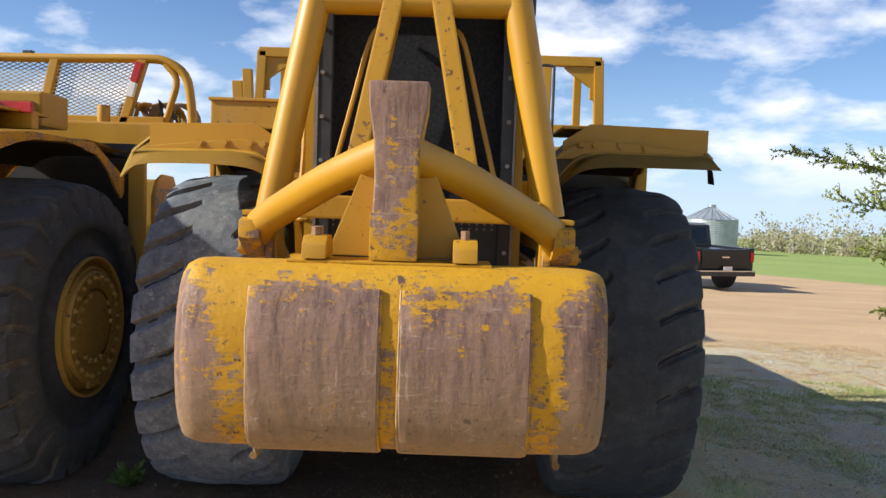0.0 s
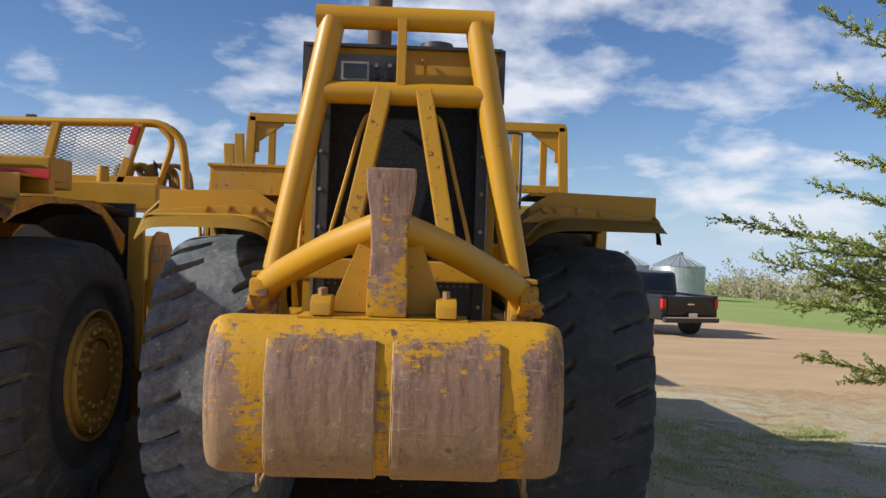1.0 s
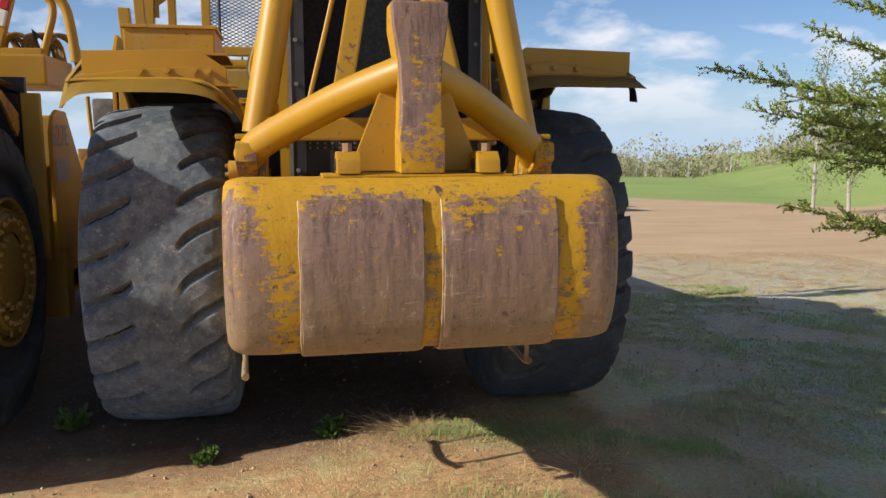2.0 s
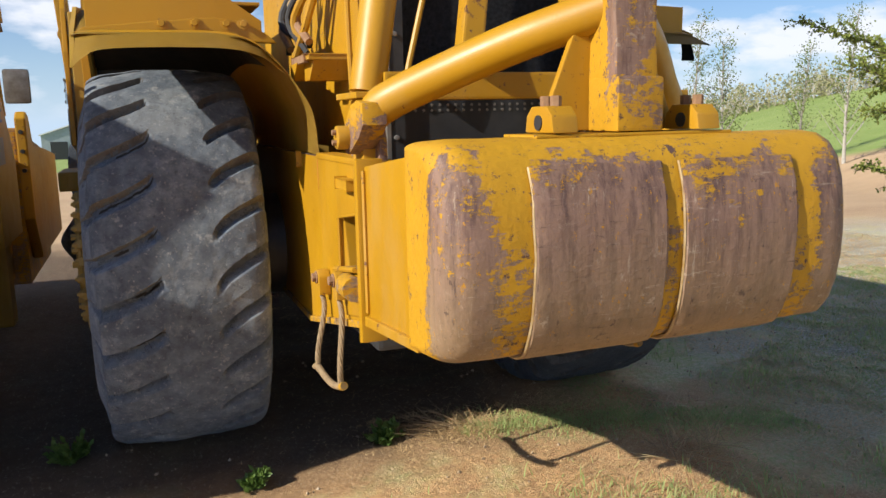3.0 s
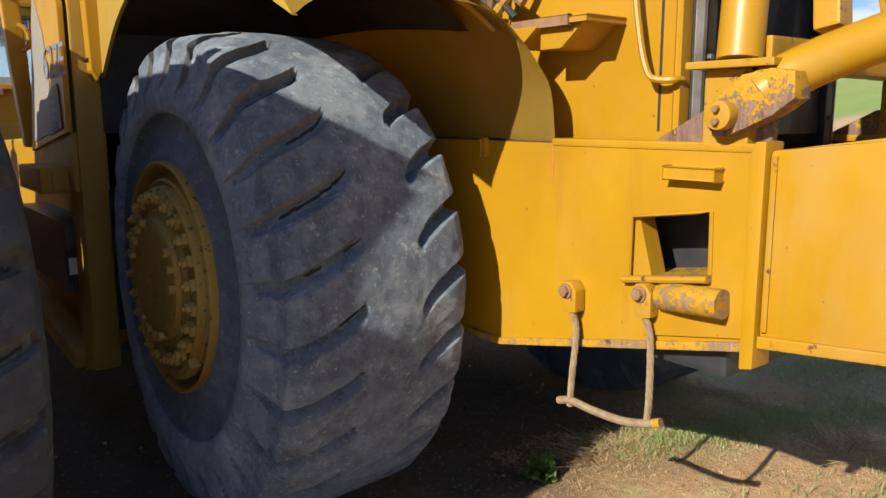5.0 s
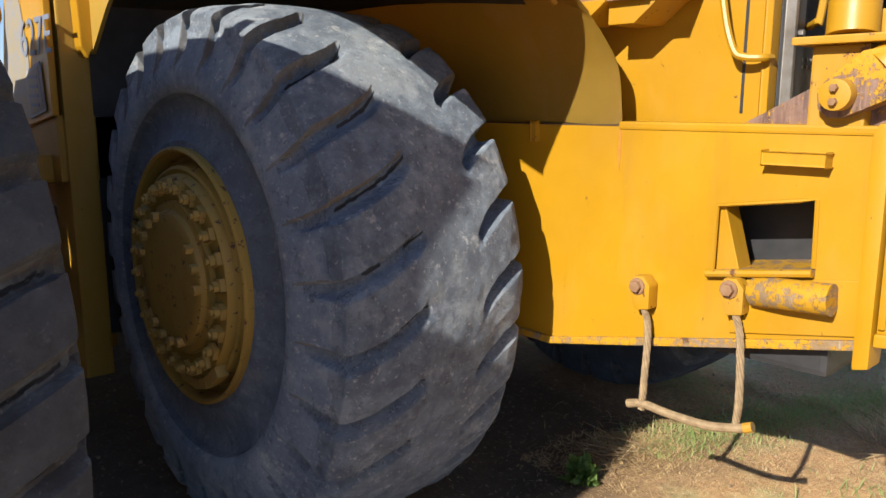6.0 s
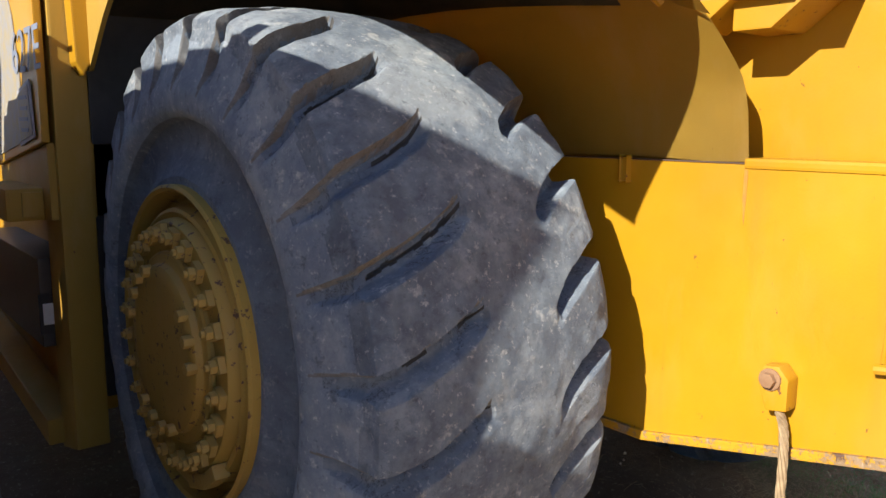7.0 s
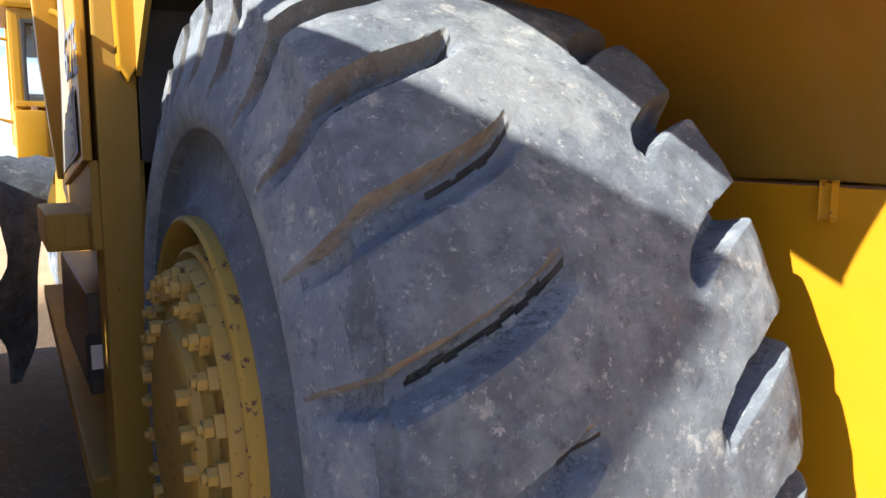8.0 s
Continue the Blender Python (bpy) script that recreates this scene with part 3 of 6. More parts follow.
# outward is -x; the bolted hub stands out past the rim's flange
RIM = mesh_of("rim", revolve([(-0.36, 0.475), (-0.405, 0.484), (-0.425, 0.484), (-0.432, 0.474), (-0.424, 0.464), (-0.395, 0.456), (-0.360, 0.448), (-0.352, 0.436),
                              (-0.356, 0.424), (-0.392, 0.416), (-0.412, 0.412), (-0.417, 0.402), (-0.408, 0.394), (-0.405, 0.386), (-0.432, 0.380), (-0.440, 0.372), (-0.440, 0.300), (-0.425, 0.265)], 96), M_RIM)
HUB = mesh_of("hub", revolve([(-0.40, 0.292), (-0.446, 0.288), (-0.452, 0.280), (-0.452, 0.262), (-0.456, 0.254), (-0.474, 0.248), (-0.480, 0.238), (-0.482, 0.205), (-0.484, 0.10), (-0.484, 0.0001)], 64), M_RIM)


def nut_mesh():
    """A wheel nut on its stud, with the wedge clamp under it."""
    b = prism([(-0.026, -0.022), (0.024, -0.023), (0.028, 0.018), (0.010, 0.026), (-0.024, 0.023)], 0, -0.010, 0.012, 0.005)
    disc((-0.018, 0.002, 0.0), (1, 0, 0), 0.020, 0.022, 6, 0.004, b)
    return disc((-0.032, 0.002, 0.0), (1, 0, 0), 0.010, 0.014, 10, 0.002, b)


NUT = mesh_of("wheel_nut", nut_mesh(), M_NUT, False)
NUT2 = mesh_of("hub_bolt", disc((-0.012, 0, 0), (1, 0, 0), 0.019, 0.032, 6, 0.005), M_NUT, False)


def wheel(parent, x, y, z, flip, tyre=None, sunk=0.0):
    """A wheel on its axle; flip puts the hub face towards +x, sunk sets the hub back."""
    m = Matrix.Translation(Vector((x, y, z)) - root_place(parent))
    if flip:
        m = m @ pose(0, 0, 0, 0, 0, 180)
    w = new("wheel")
    w.parent, w.matrix_basis = parent, m
    part("tyre", tyre or TYRE, None, w, "worn black tyre with deep slanting lugs" if tyre else "worn dusty black tyre with deep slanting lugs", m=Matrix())
    part("rim", RIM, None, w, "rusty yellow steel rim", m=Matrix())
    part("hub", HUB, None, w, m=Matrix.Translation((sunk, 0, 0)))
    for k in range(24):
        a = 2 * math.pi * (k + 0.3) / 24
        part("wheel_nut", NUT, None, w, m=Matrix.Translation((-0.450 + sunk * 0.5, -0.342 * math.cos(a), 0.342 * math.sin(a))) @ pose(0, 0, 0, -360 * (k + 0.3) / 24 + 12 * ((k * 7) % 3 - 1)))
    for k in range(20):
        a = 2 * math.pi * k / 20
        if k % 7 in (3, 4, 5):
            continue
        part("hub_bolt", NUT2, None, w, m=Matrix.Translation((-0.474 + sunk, -0.236 * math.cos(a), 0.236 * math.sin(a))) @ pose(0, 0, 0, k * 23))
    # slipped wedge pieces low on the rim
    for k, a in enumerate((-0.95, -1.30, -1.62)):
        part("rim_wedge", box((-0.452 + 0.012 * k, -0.055, -0.020), (-0.405, 0.055, 0.024), 0.008), M_NUT, w, m=Matrix.Translation((0, -0.400 * math.cos(a), 0.400 * math.sin(a))) @ pose(0, 0, 0, 90 - math.degrees(a)))
    return w


# ---------------------------------------------------------------- the scraper
X0 = -0.19                      # its middle line
AX_Y, AX_Z = 5.415, 1.014        # rear axle
scraper = thing("wheel_tractor_scraper", (X0, AX_Y, 0.0), "worn yellow wheel scraper with a scraped brown push block", "earthmover")


def sides(f):
    """Runs f for the near side (-1) and the far side (+1)."""
    for s in (-1, 1):
        f(s)


def sx(s, a):
    return X0 + s * a


def block_profile(push=0.0):
    """The push block's section in (y, z), from the upper back round the front to the lower back."""
    pts = [(2.82, 1.672), (2.72, 1.676), (2.66, 1.668), (2.615, 1.645), (2.580, 1.60), (2.556, 1.53), (2.544, 1.45), (2.540, 1.37), (2.544, 1.28), (2.556, 1.20),
           (2.578, 1.135), (2.61, 1.09), (2.66, 1.068), (2.74, 1.06)]
    if push:
        out = []
        for i, p in enumerate(pts):
            a, c = pts[max(i - 1, 0)], pts[min(i + 1, len(pts) - 1)]
            d = Vector((c[0] - a[0], c[1] - a[1])).normalized()
            out.append((p[0] + d.y * push, p[1] - d.x * push))
        return out
    return pts


def build_block():
    prof = block_profile()
    # loft from end to end with rounded ends
    half = 0.697
    xs = [(-half + 0.09 * (1 - math.cos(k / 8 * math.pi / 2)), 0.09 * (1 - math.sin(k / 8 * math.pi / 2))) for k in range(9)]
    xs += [(-half + 0.09 + (half - 0.09) * 2 * k / 14, 0.0) for k in range(1, 14)]
    xs += [(-x, i) for x, i in xs[8::-1]]
    b = bmesh.new()
    rows = []
    cy, cz = 2.95, 1.37
    for x, inset in xs:
        row = []
        for y, z in prof + [(2.84, 1.06), (2.84, 1.672)]:
            yy = min(y + inset, 2.84)
            zz = z + (cz - z) * inset * 1.15 if y < 2.81 else z + (cz - z) * inset * 0.8
            wob = 0.004 * noise.noise((x * 7, y * 9, z * 9))
            row.append(b.verts.new((X0 + x, yy + wob, zz + wob)))
        rows.append(row)
    n = len(rows[0])
    for p, q in zip(rows, rows[1:]):
        for k in range(n):
            b.faces.new((p[k], p[(k + 1) % n], q[(k + 1) % n], q[k]))
    b.faces.new(rows[0])
    b.faces.new(rows[-1][::-1])
    blk = part("push_block", b, M_BLOCK, scraper, "rounded steel push block, paint scraped to brown primer", True)
    # two bent wear plates
    inner, outer = block_profile(0.002)[4:], block_profile(0.014)[4:]
    for x0, x1 in ((-0.446, -0.030), (0.032, 0.443)):
        b = bmesh.new()
        cols = [x0, x0 + 0.006] + [x0 + (x1 - x0) * k / 8 for k in range(1, 8)] + [x1 - 0.006, x1]
        rows = []
        for i, x in enumerate(cols):
            edge = i in (0, len(cols) - 1)
            o = block_profile(0.009)[4:] if edge else outer
            row = []
            for j, (y, z) in enumerate(o):
                jag = (0.006 * noise.noise((x * 40, z * 14, 2)) + 0.004 * noise.noise((x * 40, z * 45, 5))) if edge else 0.0015 * noise.noise((x * 11, z * 11, 0))
                row.append(b.verts.new((X0 + x + (jag if edge else 0), y + jag * 0.5, z)))
            row += [b.verts.new((X0 + x, y, z)) for y, z in inner[::-1]]
            rows.append(row)
        n = len(rows[0])
        for p, q in zip(rows, rows[1:]):
            for k in range(n):
                b.faces.new((p[k], p[(k + 1) % n], q[(k + 1) % n], q[k]))
        b.faces.new(rows[0])
        b.faces.new(rows[-1][::-1])
        part("wear_plate", b, M_PLATE, blk, "brown wear plate welded on, flecks of yellow paint", True)
        # weld bead along the edges
        for xe in (x0, x1):
            pts = [(X0 + xe + 0.003 * noise.noise((k * 3.1, xe, 0)), y, z) for k, (y, z) in enumerate(block_profile(0.006)[4:])]
            part("weld_bead", tube(smooth_line(pts, 3), 0.0045, 6), M_RUSTY if xe != x0 else M_BEAD, blk, smooth=True)
    # arms from the block back to the frame
    def arm(s):
        poly = [(2.78, 1.640), (3.36, 1.575), (3.36, 1.035), (2.78, 1.085)]
        o = part("frame_arm", prism([(p[0], p[1]) for p in poly], 0, sx(s, 0.60), sx(s, 0.672), 0.012), M_ARM, scraper, smooth=True)
        # bottom lip and weld seam
        part("lip", prism([(2.80, 1.098), (3.36, 1.045), (3.36, 1.008), (2.80, 1.065)], 0, sx(s, 0.60), sx(s, 0.687), 0.006), M_YELW, o)
        part("weld_bead", tube(smooth_line([(sx(s, 0.678), 3.345, 1.56 - 0.5 * k / 14 + 0.0) for k in range(15)], 2), 0.009, 6), M_YELW, o, smooth=True)
    sides(arm)
    top = prism([(2.8, 1.655), (3.36, 1.575), (3.36, 1.55), (2.8, 1.63)], 0, sx(-1, 0.60), sx(1, 0.60))
    part("deck_plate", top, M_YELW, scraper)
    part("belly_plate", prism([(2.9, 1.09), (3.36, 1.04), (3.36, 1.02), (2.9, 1.07)], 0, sx(-1, 0.60), sx(1, 0.60)), M_DARK, scraper)
    part("top_strip", box((sx(-1, 0.36), 2.69, 1.672), (sx(1, 0.32), 2.90, 1.682), 0.004), M_BLOCK, blk)


build_block()


def build_post():
    # flared post: narrow at the foot, wide at the head
    xs = [(1.685, 0.076), (1.85, 0.076), (1.95, 0.073), (2.08, 0.078), (2.20, 0.098), (2.285, 0.102)]
    b = bmesh.new()
    rows = []
    for z, h in xs:
        y0 = 2.715 + (z - 1.69) * 0.06
        y1 = y0 + 0.19 - (0.05 if z > 2.2 else 0)
        rows.append([b.verts.new((-0.197 + sgn * h, y, z)) for sgn, y in ((-1, y0), (1, y0), (1, y1), (-1, y1))])
    for p, q in zip(rows, rows[1:]):
        for k in range(4):
            b.faces.new((p[k], p[(k + 1) % 4], q[(k + 1) % 4], q[k]))
    b.faces.new(rows[0])
    b.faces.new(rows[-1][::-1])
    bmesh.ops.recalc_face_normals(b, faces=b.faces)
    bmesh.ops.bevel(b, geom=[e for e in b.edges if e.calc_face_angle(0) > 0.7], offset=0.012, segments=3, affect="EDGES", profile=0.6)
    post = part("post", b, M_POST, scraper, "upright push post, paint worn to brown steel", True)
    b = bmesh.new()
    box((-0.278, 2.700, 1.685), (-0.118, 2.86, 1.845), 0.012, b)
    part("foot_collar", b, M_POST, post, smooth=True)
    def gusset(s):
        c = -0.197
        prismp = [(c + s * 0.07, 1.688), (c + s * 0.245, 1.688), (c + s * 0.235, 1.72), (c + s * 0.115, 2.02), (c + s * 0.07, 2.05)]
        part("gusset", prism(prismp, 1, 2.865, 2.89, 0.004), M_YELW, post)
        # bolted lug on the block
        lx = c + s * 0.235 + (-0.02 if s < 0 else 0.01)
        lug = part("lug", prism([(2.685, 1.686), (2.855, 1.686), (2.845, 1.735), (2.815, 1.762), (2.725, 1.762), (2.695, 1.735)], 0, lx - 0.048, lx + 0.034, 0.008), M_YELW, scraper, smooth=True)
        part("pin_hole", disc((lx - 0.049, 2.77, 1.715), (1, 0, 0), 0.022, 0.006, 18, 0.0), M_DARK, lug)
        part("bolt", disc((lx - 0.008, 2.742, 1.775), (0, 0, 1), 0.017, 0.032, 6, 0.003), M_RUST, lug)
        part("bolt", disc((lx - 0.008, 2.800, 1.775), (0, 0, 1), 0.017, 0.032, 6, 0.003), M_RUST, lug)
    sides(gusset)


build_post()


def build_a_frame():
    def arm(s):
        c = -0.197
        pts = smooth_line([(c + s * 0.02, 2.83, 2.055), (c + s * 0.25, 3.03, 1.965), (c + s * 0.48, 3.26, 1.848), (c + s * 0.59, 3.36, 1.782), (c + s * 0.635, 3.42, 1.728)], 6)
        a = part("arm_tube", tube(pts, 0.066, 20), M_ARM, scraper, "bent yellow tube arm", True)
        # lug plates and pin
        poly = [(3.565, 1.69), (3.56, 1.635), (3.53, 1.612), (3.495, 1.610), (3.443, 1.632), (3.357, 1.671), (3.295, 1.715), (3.30, 1.79), (3.37, 1.80), (3.455, 1.785), (3.53, 1.725)]
        part("pin_lug", prism(poly, 0, sx(s, 0.600), sx(s, 0.688), 0.012), M_LUG, a, "rust-stained pin lug", True)
        part("pin", disc((sx(s, 0.705), 3.50, 1.672), (1, 0, 0), 0.042, 0.05, 24, 0.006), M_YELW, a, smooth=True)
        for dz in (-0.018, 0.018):
            part("pin_bolt", disc((sx(s, 0.735), 3.50, 1.672 + dz), (1, 0, 0), 0.011, 0.02, 6, 0.002), M_RUST, a)
        part("pin_bracket", prism([(3.40, 1.575), (3.80, 1.575), (3.80, 1.595), (3.62, 1.69), (3.52, 1.70), (3.42, 1.70), (3.40, 1.66)], 0, sx(s, 0.57), sx(s, 0.60), 0.006), M_LUG, a, smooth=True)
        # leg
        foot, head = Vector((sx(s, 0.605), 3.515, 1.83)), Vector((sx(s, 0.37), 3.60, 3.12))
        leg = part("leg_tube", tube([foot, foot.lerp(head, 0.5), head], 0.066, 20), M_YEL, scraper, "thick yellow tube leg", True)
        part("foot_plate", box((sx(s, 0.605) - 0.085, 3.36, 1.806), (sx(s, 0.605) + 0.085, 3.64, 1.828), 0.005), M_YELW, leg)
        part("foot_block", prism([(3.45, 1.58), (3.60, 1.58), (3.60, 1.805), (3.45, 1.805)], 0, sx(s, 0.56), sx(s, 0.645), 0.008), M_YELW, leg)
        # inner brace, square tube
        p, q = Vector((X0 + 0.005 + s * 0.255, 3.42, 1.93)), Vector((X0 + 0.005 + s * 0.10, 3.56, 2.76))
        part("inner_brace", tube([p, q], 0.042, 4, square=True), M_BRACE, scraper, "yellow box-section brace with bare edges")
        # thin bent rod in front of the radiator
        pts = smooth_line([(X0 + s * 0.12, 3.75, 2.665), (X0 + s * 0.18, 3.70, 2.655), (X0 + s * 0.222, 3.69, 2.57), (X0 + s * 0.296, 3.69, 2.28), (X0 + s * 0.388, 3.69, 1.92), (X0 + s * 0.39, 3.70, 1.895), (X0 + s * 0.34, 3.745, 1.885)], 5)
        part("grab_rod", tube(pts, 0.012, 8), M_YEL, scraper, smooth=True)
    sides(arm)
    part("top_bar", tube([(sx(-1, 0.452), 3.60, 3.135), (sx(1, 0.452), 3.60, 3.135)], 0.060, 20), M_YEL, scraper, "yellow tube crossbar", True)
    part("cross_bar", tube([(sx(-1, 0.425), 3.575, 2.745), (sx(1, 0.425), 3.575, 2.745)], 0.058, 20), M_YEL, scraper, "yellow tube crossbar", True)
    part("upright_bar", box((X0 - 0.012 - 0.024, 3.53, 2.76), (X0 - 0.012 + 0.024, 3.57, 3.12), 0.005), M_YEL, scraper)
    # lower spreader behind the arms
    part("spreader", box((sx(-1, 0.56), 3.44, 1.80), (sx(1, 0.56), 3.56, 1.90), 0.01), M_YELW, scraper)


build_a_frame()


FY = 3.735                      # front of the radiator
PERF = mesh_of("guard_hole", disc((0, 0, 0), (0, 1, 0), 0.006, 0.003, 8, 0.0), M_STEEL, False)


def build_engine_end():
    # radiator with its guard
    part("radiator_core", box((sx(-1, 0.42), FY + 0.05, 1.56), (sx(1, 0.42), FY + 0.12, 2.745), 0.0), M_GRIT, scraper, "dark dusty radiator core")
    part("core_guard", box((sx(-1, 0.40), FY + 0.025, 1.60), (sx(1, 0.40), FY + 0.045, 1.86), 0.003), M_DARK, scraper, "black perforated lower guard sheet")
    for k in range(44):
        part("guard_hole", PERF, None, scraper, m=Matrix.Translation(Vector((X0 - 0.37 + 0.74 * (k % 22) / 21, FY + 0.0235, 1.765 + 0.022 * (k // 22))) - scraper.location))
    def strip(s):
        part("radiator_frame", box((sx(s, 0.395), FY, 1.55), (sx(s, 0.452), FY + 0.05, 2.745), 0.006), M_DARK, scraper, "grey steel radiator edge")
        part("edge_trim", box((sx(s, 0.452), FY - 0.004, 1.55), (sx(s, 0.462), FY + 0.03, 2.745), 0.003), M_STEEL, scraper)
        for k in range(6):
            part("bolt", disc((sx(s, 0.428), FY - 0.006, 1.66 + k * 0.2), (0, 1, 0), 0.011, 0.02, 6, 0.002), M_STEEL, scraper)
        # engine side panel
        poly = [(FY + 0.055, 1.57), (FY + 0.055, 2.745), (4.62, 2.745), (4.62, 1.57)]
        pan = part("side_panel", prism(poly, 0, sx(s, 0.455), sx(s, 0.498), 0.006), M_YEL, scraper, "yellow engine side panel")
        # the panel seam, its shadow drawn as a thin dark strip
        part("seam_shadow", box((sx(s, 0.4985), 3.862, 1.62), (sx(s, 0.4995), 3.872, 2.72), 0.0), M_DARK, pan)
        part("front_flange", box((sx(s, 0.464), FY + 0.045, 1.57), (sx(s, 0.504), FY + 0.072, 2.74), 0.006), M_YEL, scraper)
        # bent handrail on the panel
        pts = smooth_line([(sx(s, 0.545), 3.975, 2.72), (sx(s, 0.550), 3.955, 2.2), (sx(s, 0.556), 3.915, 1.94), (sx(s, 0.560), 3.875, 1.815), (sx(s, 0.555), 3.84, 1.790), (sx(s, 0.535), 3.79, 1.787), (sx(s, 0.495), 3.782, 1.787)], 6)
        part("hand_rail", tube(pts, 0.012, 8), M_YEL, scraper, smooth=True)
        # bracket under the panel
        br = part("bracket", box((sx(s, 0.495), 4.02, 1.985), (sx(s, 0.70), 4.40, 2.005), 0.004), M_YELW, scraper, "yellow bracket with rusty edge")
        part("rusty_edge", box((sx(s, 0.69), 4.10, 1.978), (sx(s, 0.706), 4.38, 2.012), 0.003), M_RUST, br)
        part("bracket_web", prism([(4.06, 1.985), (4.16, 1.905), (4.26, 1.905), (4.26, 1.985)], 0, sx(s, 0.50), sx(s, 0.675), 0.004), M_YELW, br)
        part("bracket_web", prism([(4.24, 1.985), (4.34, 1.91), (4.40, 1.93), (4.40, 1.985)], 0, sx(s, 0.56), sx(s, 0.71), 0.004), M_YELW, br)
    # pipes and hoses seen above the wing
        for k in range(9):
            a = random.uniform(4.35, 4.9)
            pts = smooth_line([(sx(s, 0.56 + random.uniform(0, 0.1)), a, 2.02 + random.uniform(0, 0.1)), (sx(s, 0.60 + random.uniform(0, 0.08)), a + random.uniform(-0.2, 0.2), 2.22),
                               (sx(s, 0.56), a + random.uniform(-0.3, 0.3), 2.45), (sx(s, 0.52), a + random.uniform(-0.3, 0.3), 2.62)], 5)
            part("hose", tube(pts, random.choice((0.010, 0.014, 0.02)), 8), random.choice((M_CABLE, M_YELW, M_RUST, M_BLACK)), scraper, smooth=True)
    sides(strip)
    part("hood", box((sx(-1, 0.47), FY + 0.13, 1.6), (sx(1, 0.47), 6.6, 2.76), 0.02), M_YELW, scraper, "yellow engine hood")
    # upper cabinet
    b = bmesh.new()
    box((sx(-1, 0.528), FY + 0.02, 2.748), (sx(1, 0.513), 5.4, 3.027), 0.02, b)
    cab = part("upper_cabinet", b, M_YEL, scraper, "yellow cabinet above the radiator", True)
    for s in (-1, 1):
        part("corner_edge", box((sx(s, 0.503), FY, 2.745), (sx(s, 0.534), FY + 0.04, 3.032), 0.006), M_DARK, cab)
    part("lid_edge", box((sx(-1, 0.532), FY - 0.01, 3.018), (sx(1, 0.518), FY + 0.14, 3.036), 0.004), M_DARK, cab)
    pan = part("instrument_panel", box((sx(-1, 0.46), FY, 2.782), (sx(-1, 0.03), FY + 0.025, 2.982), 0.006), M_DARK, cab, "dark instrument recess with gauges")
    part("gauge_frame", box((sx(-1, 0.335), FY - 0.015, 2.838), (sx(-1, 0.187), FY, 2.940), 0.004), M_STEEL, pan)
    part("gauge_face", box((sx(-1, 0.322), FY - 0.022, 2.852), (sx(-1, 0.20), FY - 0.014, 2.927), 0.002), M_TINT, pan)
    for dx in (0.15, 0.08):
        part("knob", disc((sx(-1, dx), FY - 0.01, 2.866), (0, 1, 0), 0.018, 0.03, 14), M_BLACK, pan, smooth=True)
        part("knob", disc((sx(-1, dx), FY - 0.01, 2.922), (0, 1, 0), 0.012, 0.03, 14), M_STEEL, pan, smooth=True)
    part("latch", tube([(sx(1, 0.11), FY + 0.01, 2.894), (sx(1, 0.11), FY - 0.01, 2.93), (sx(1, 0.095), FY, 2.967)], 0.008, 6), M_YEL, cab)
    # exhaust and intake pipes
    part("exhaust_pipe", tube([(sx(-1, 0.19), 4.5, 3.02), (sx(-1, 0.19), 4.5, 3.75)], 0.075, 20), M_DARKRUST, scraper, "dark rusty exhaust pipe", True)
    part("intake_stack", tube([(sx(1, 0.17), 4.5, 3.02), (sx(1, 0.17), 4.5, 3.21)], 0.085, 20), M_DARK, scraper, "short dark intake stack", True)
    part("stack_cap", tube([(sx(1, 0.17), 4.5, 3.20), (sx(1, 0.17), 4.5, 3.245)], 0.105, 20), M_DARK, scraper, smooth=True)


build_engine_end()


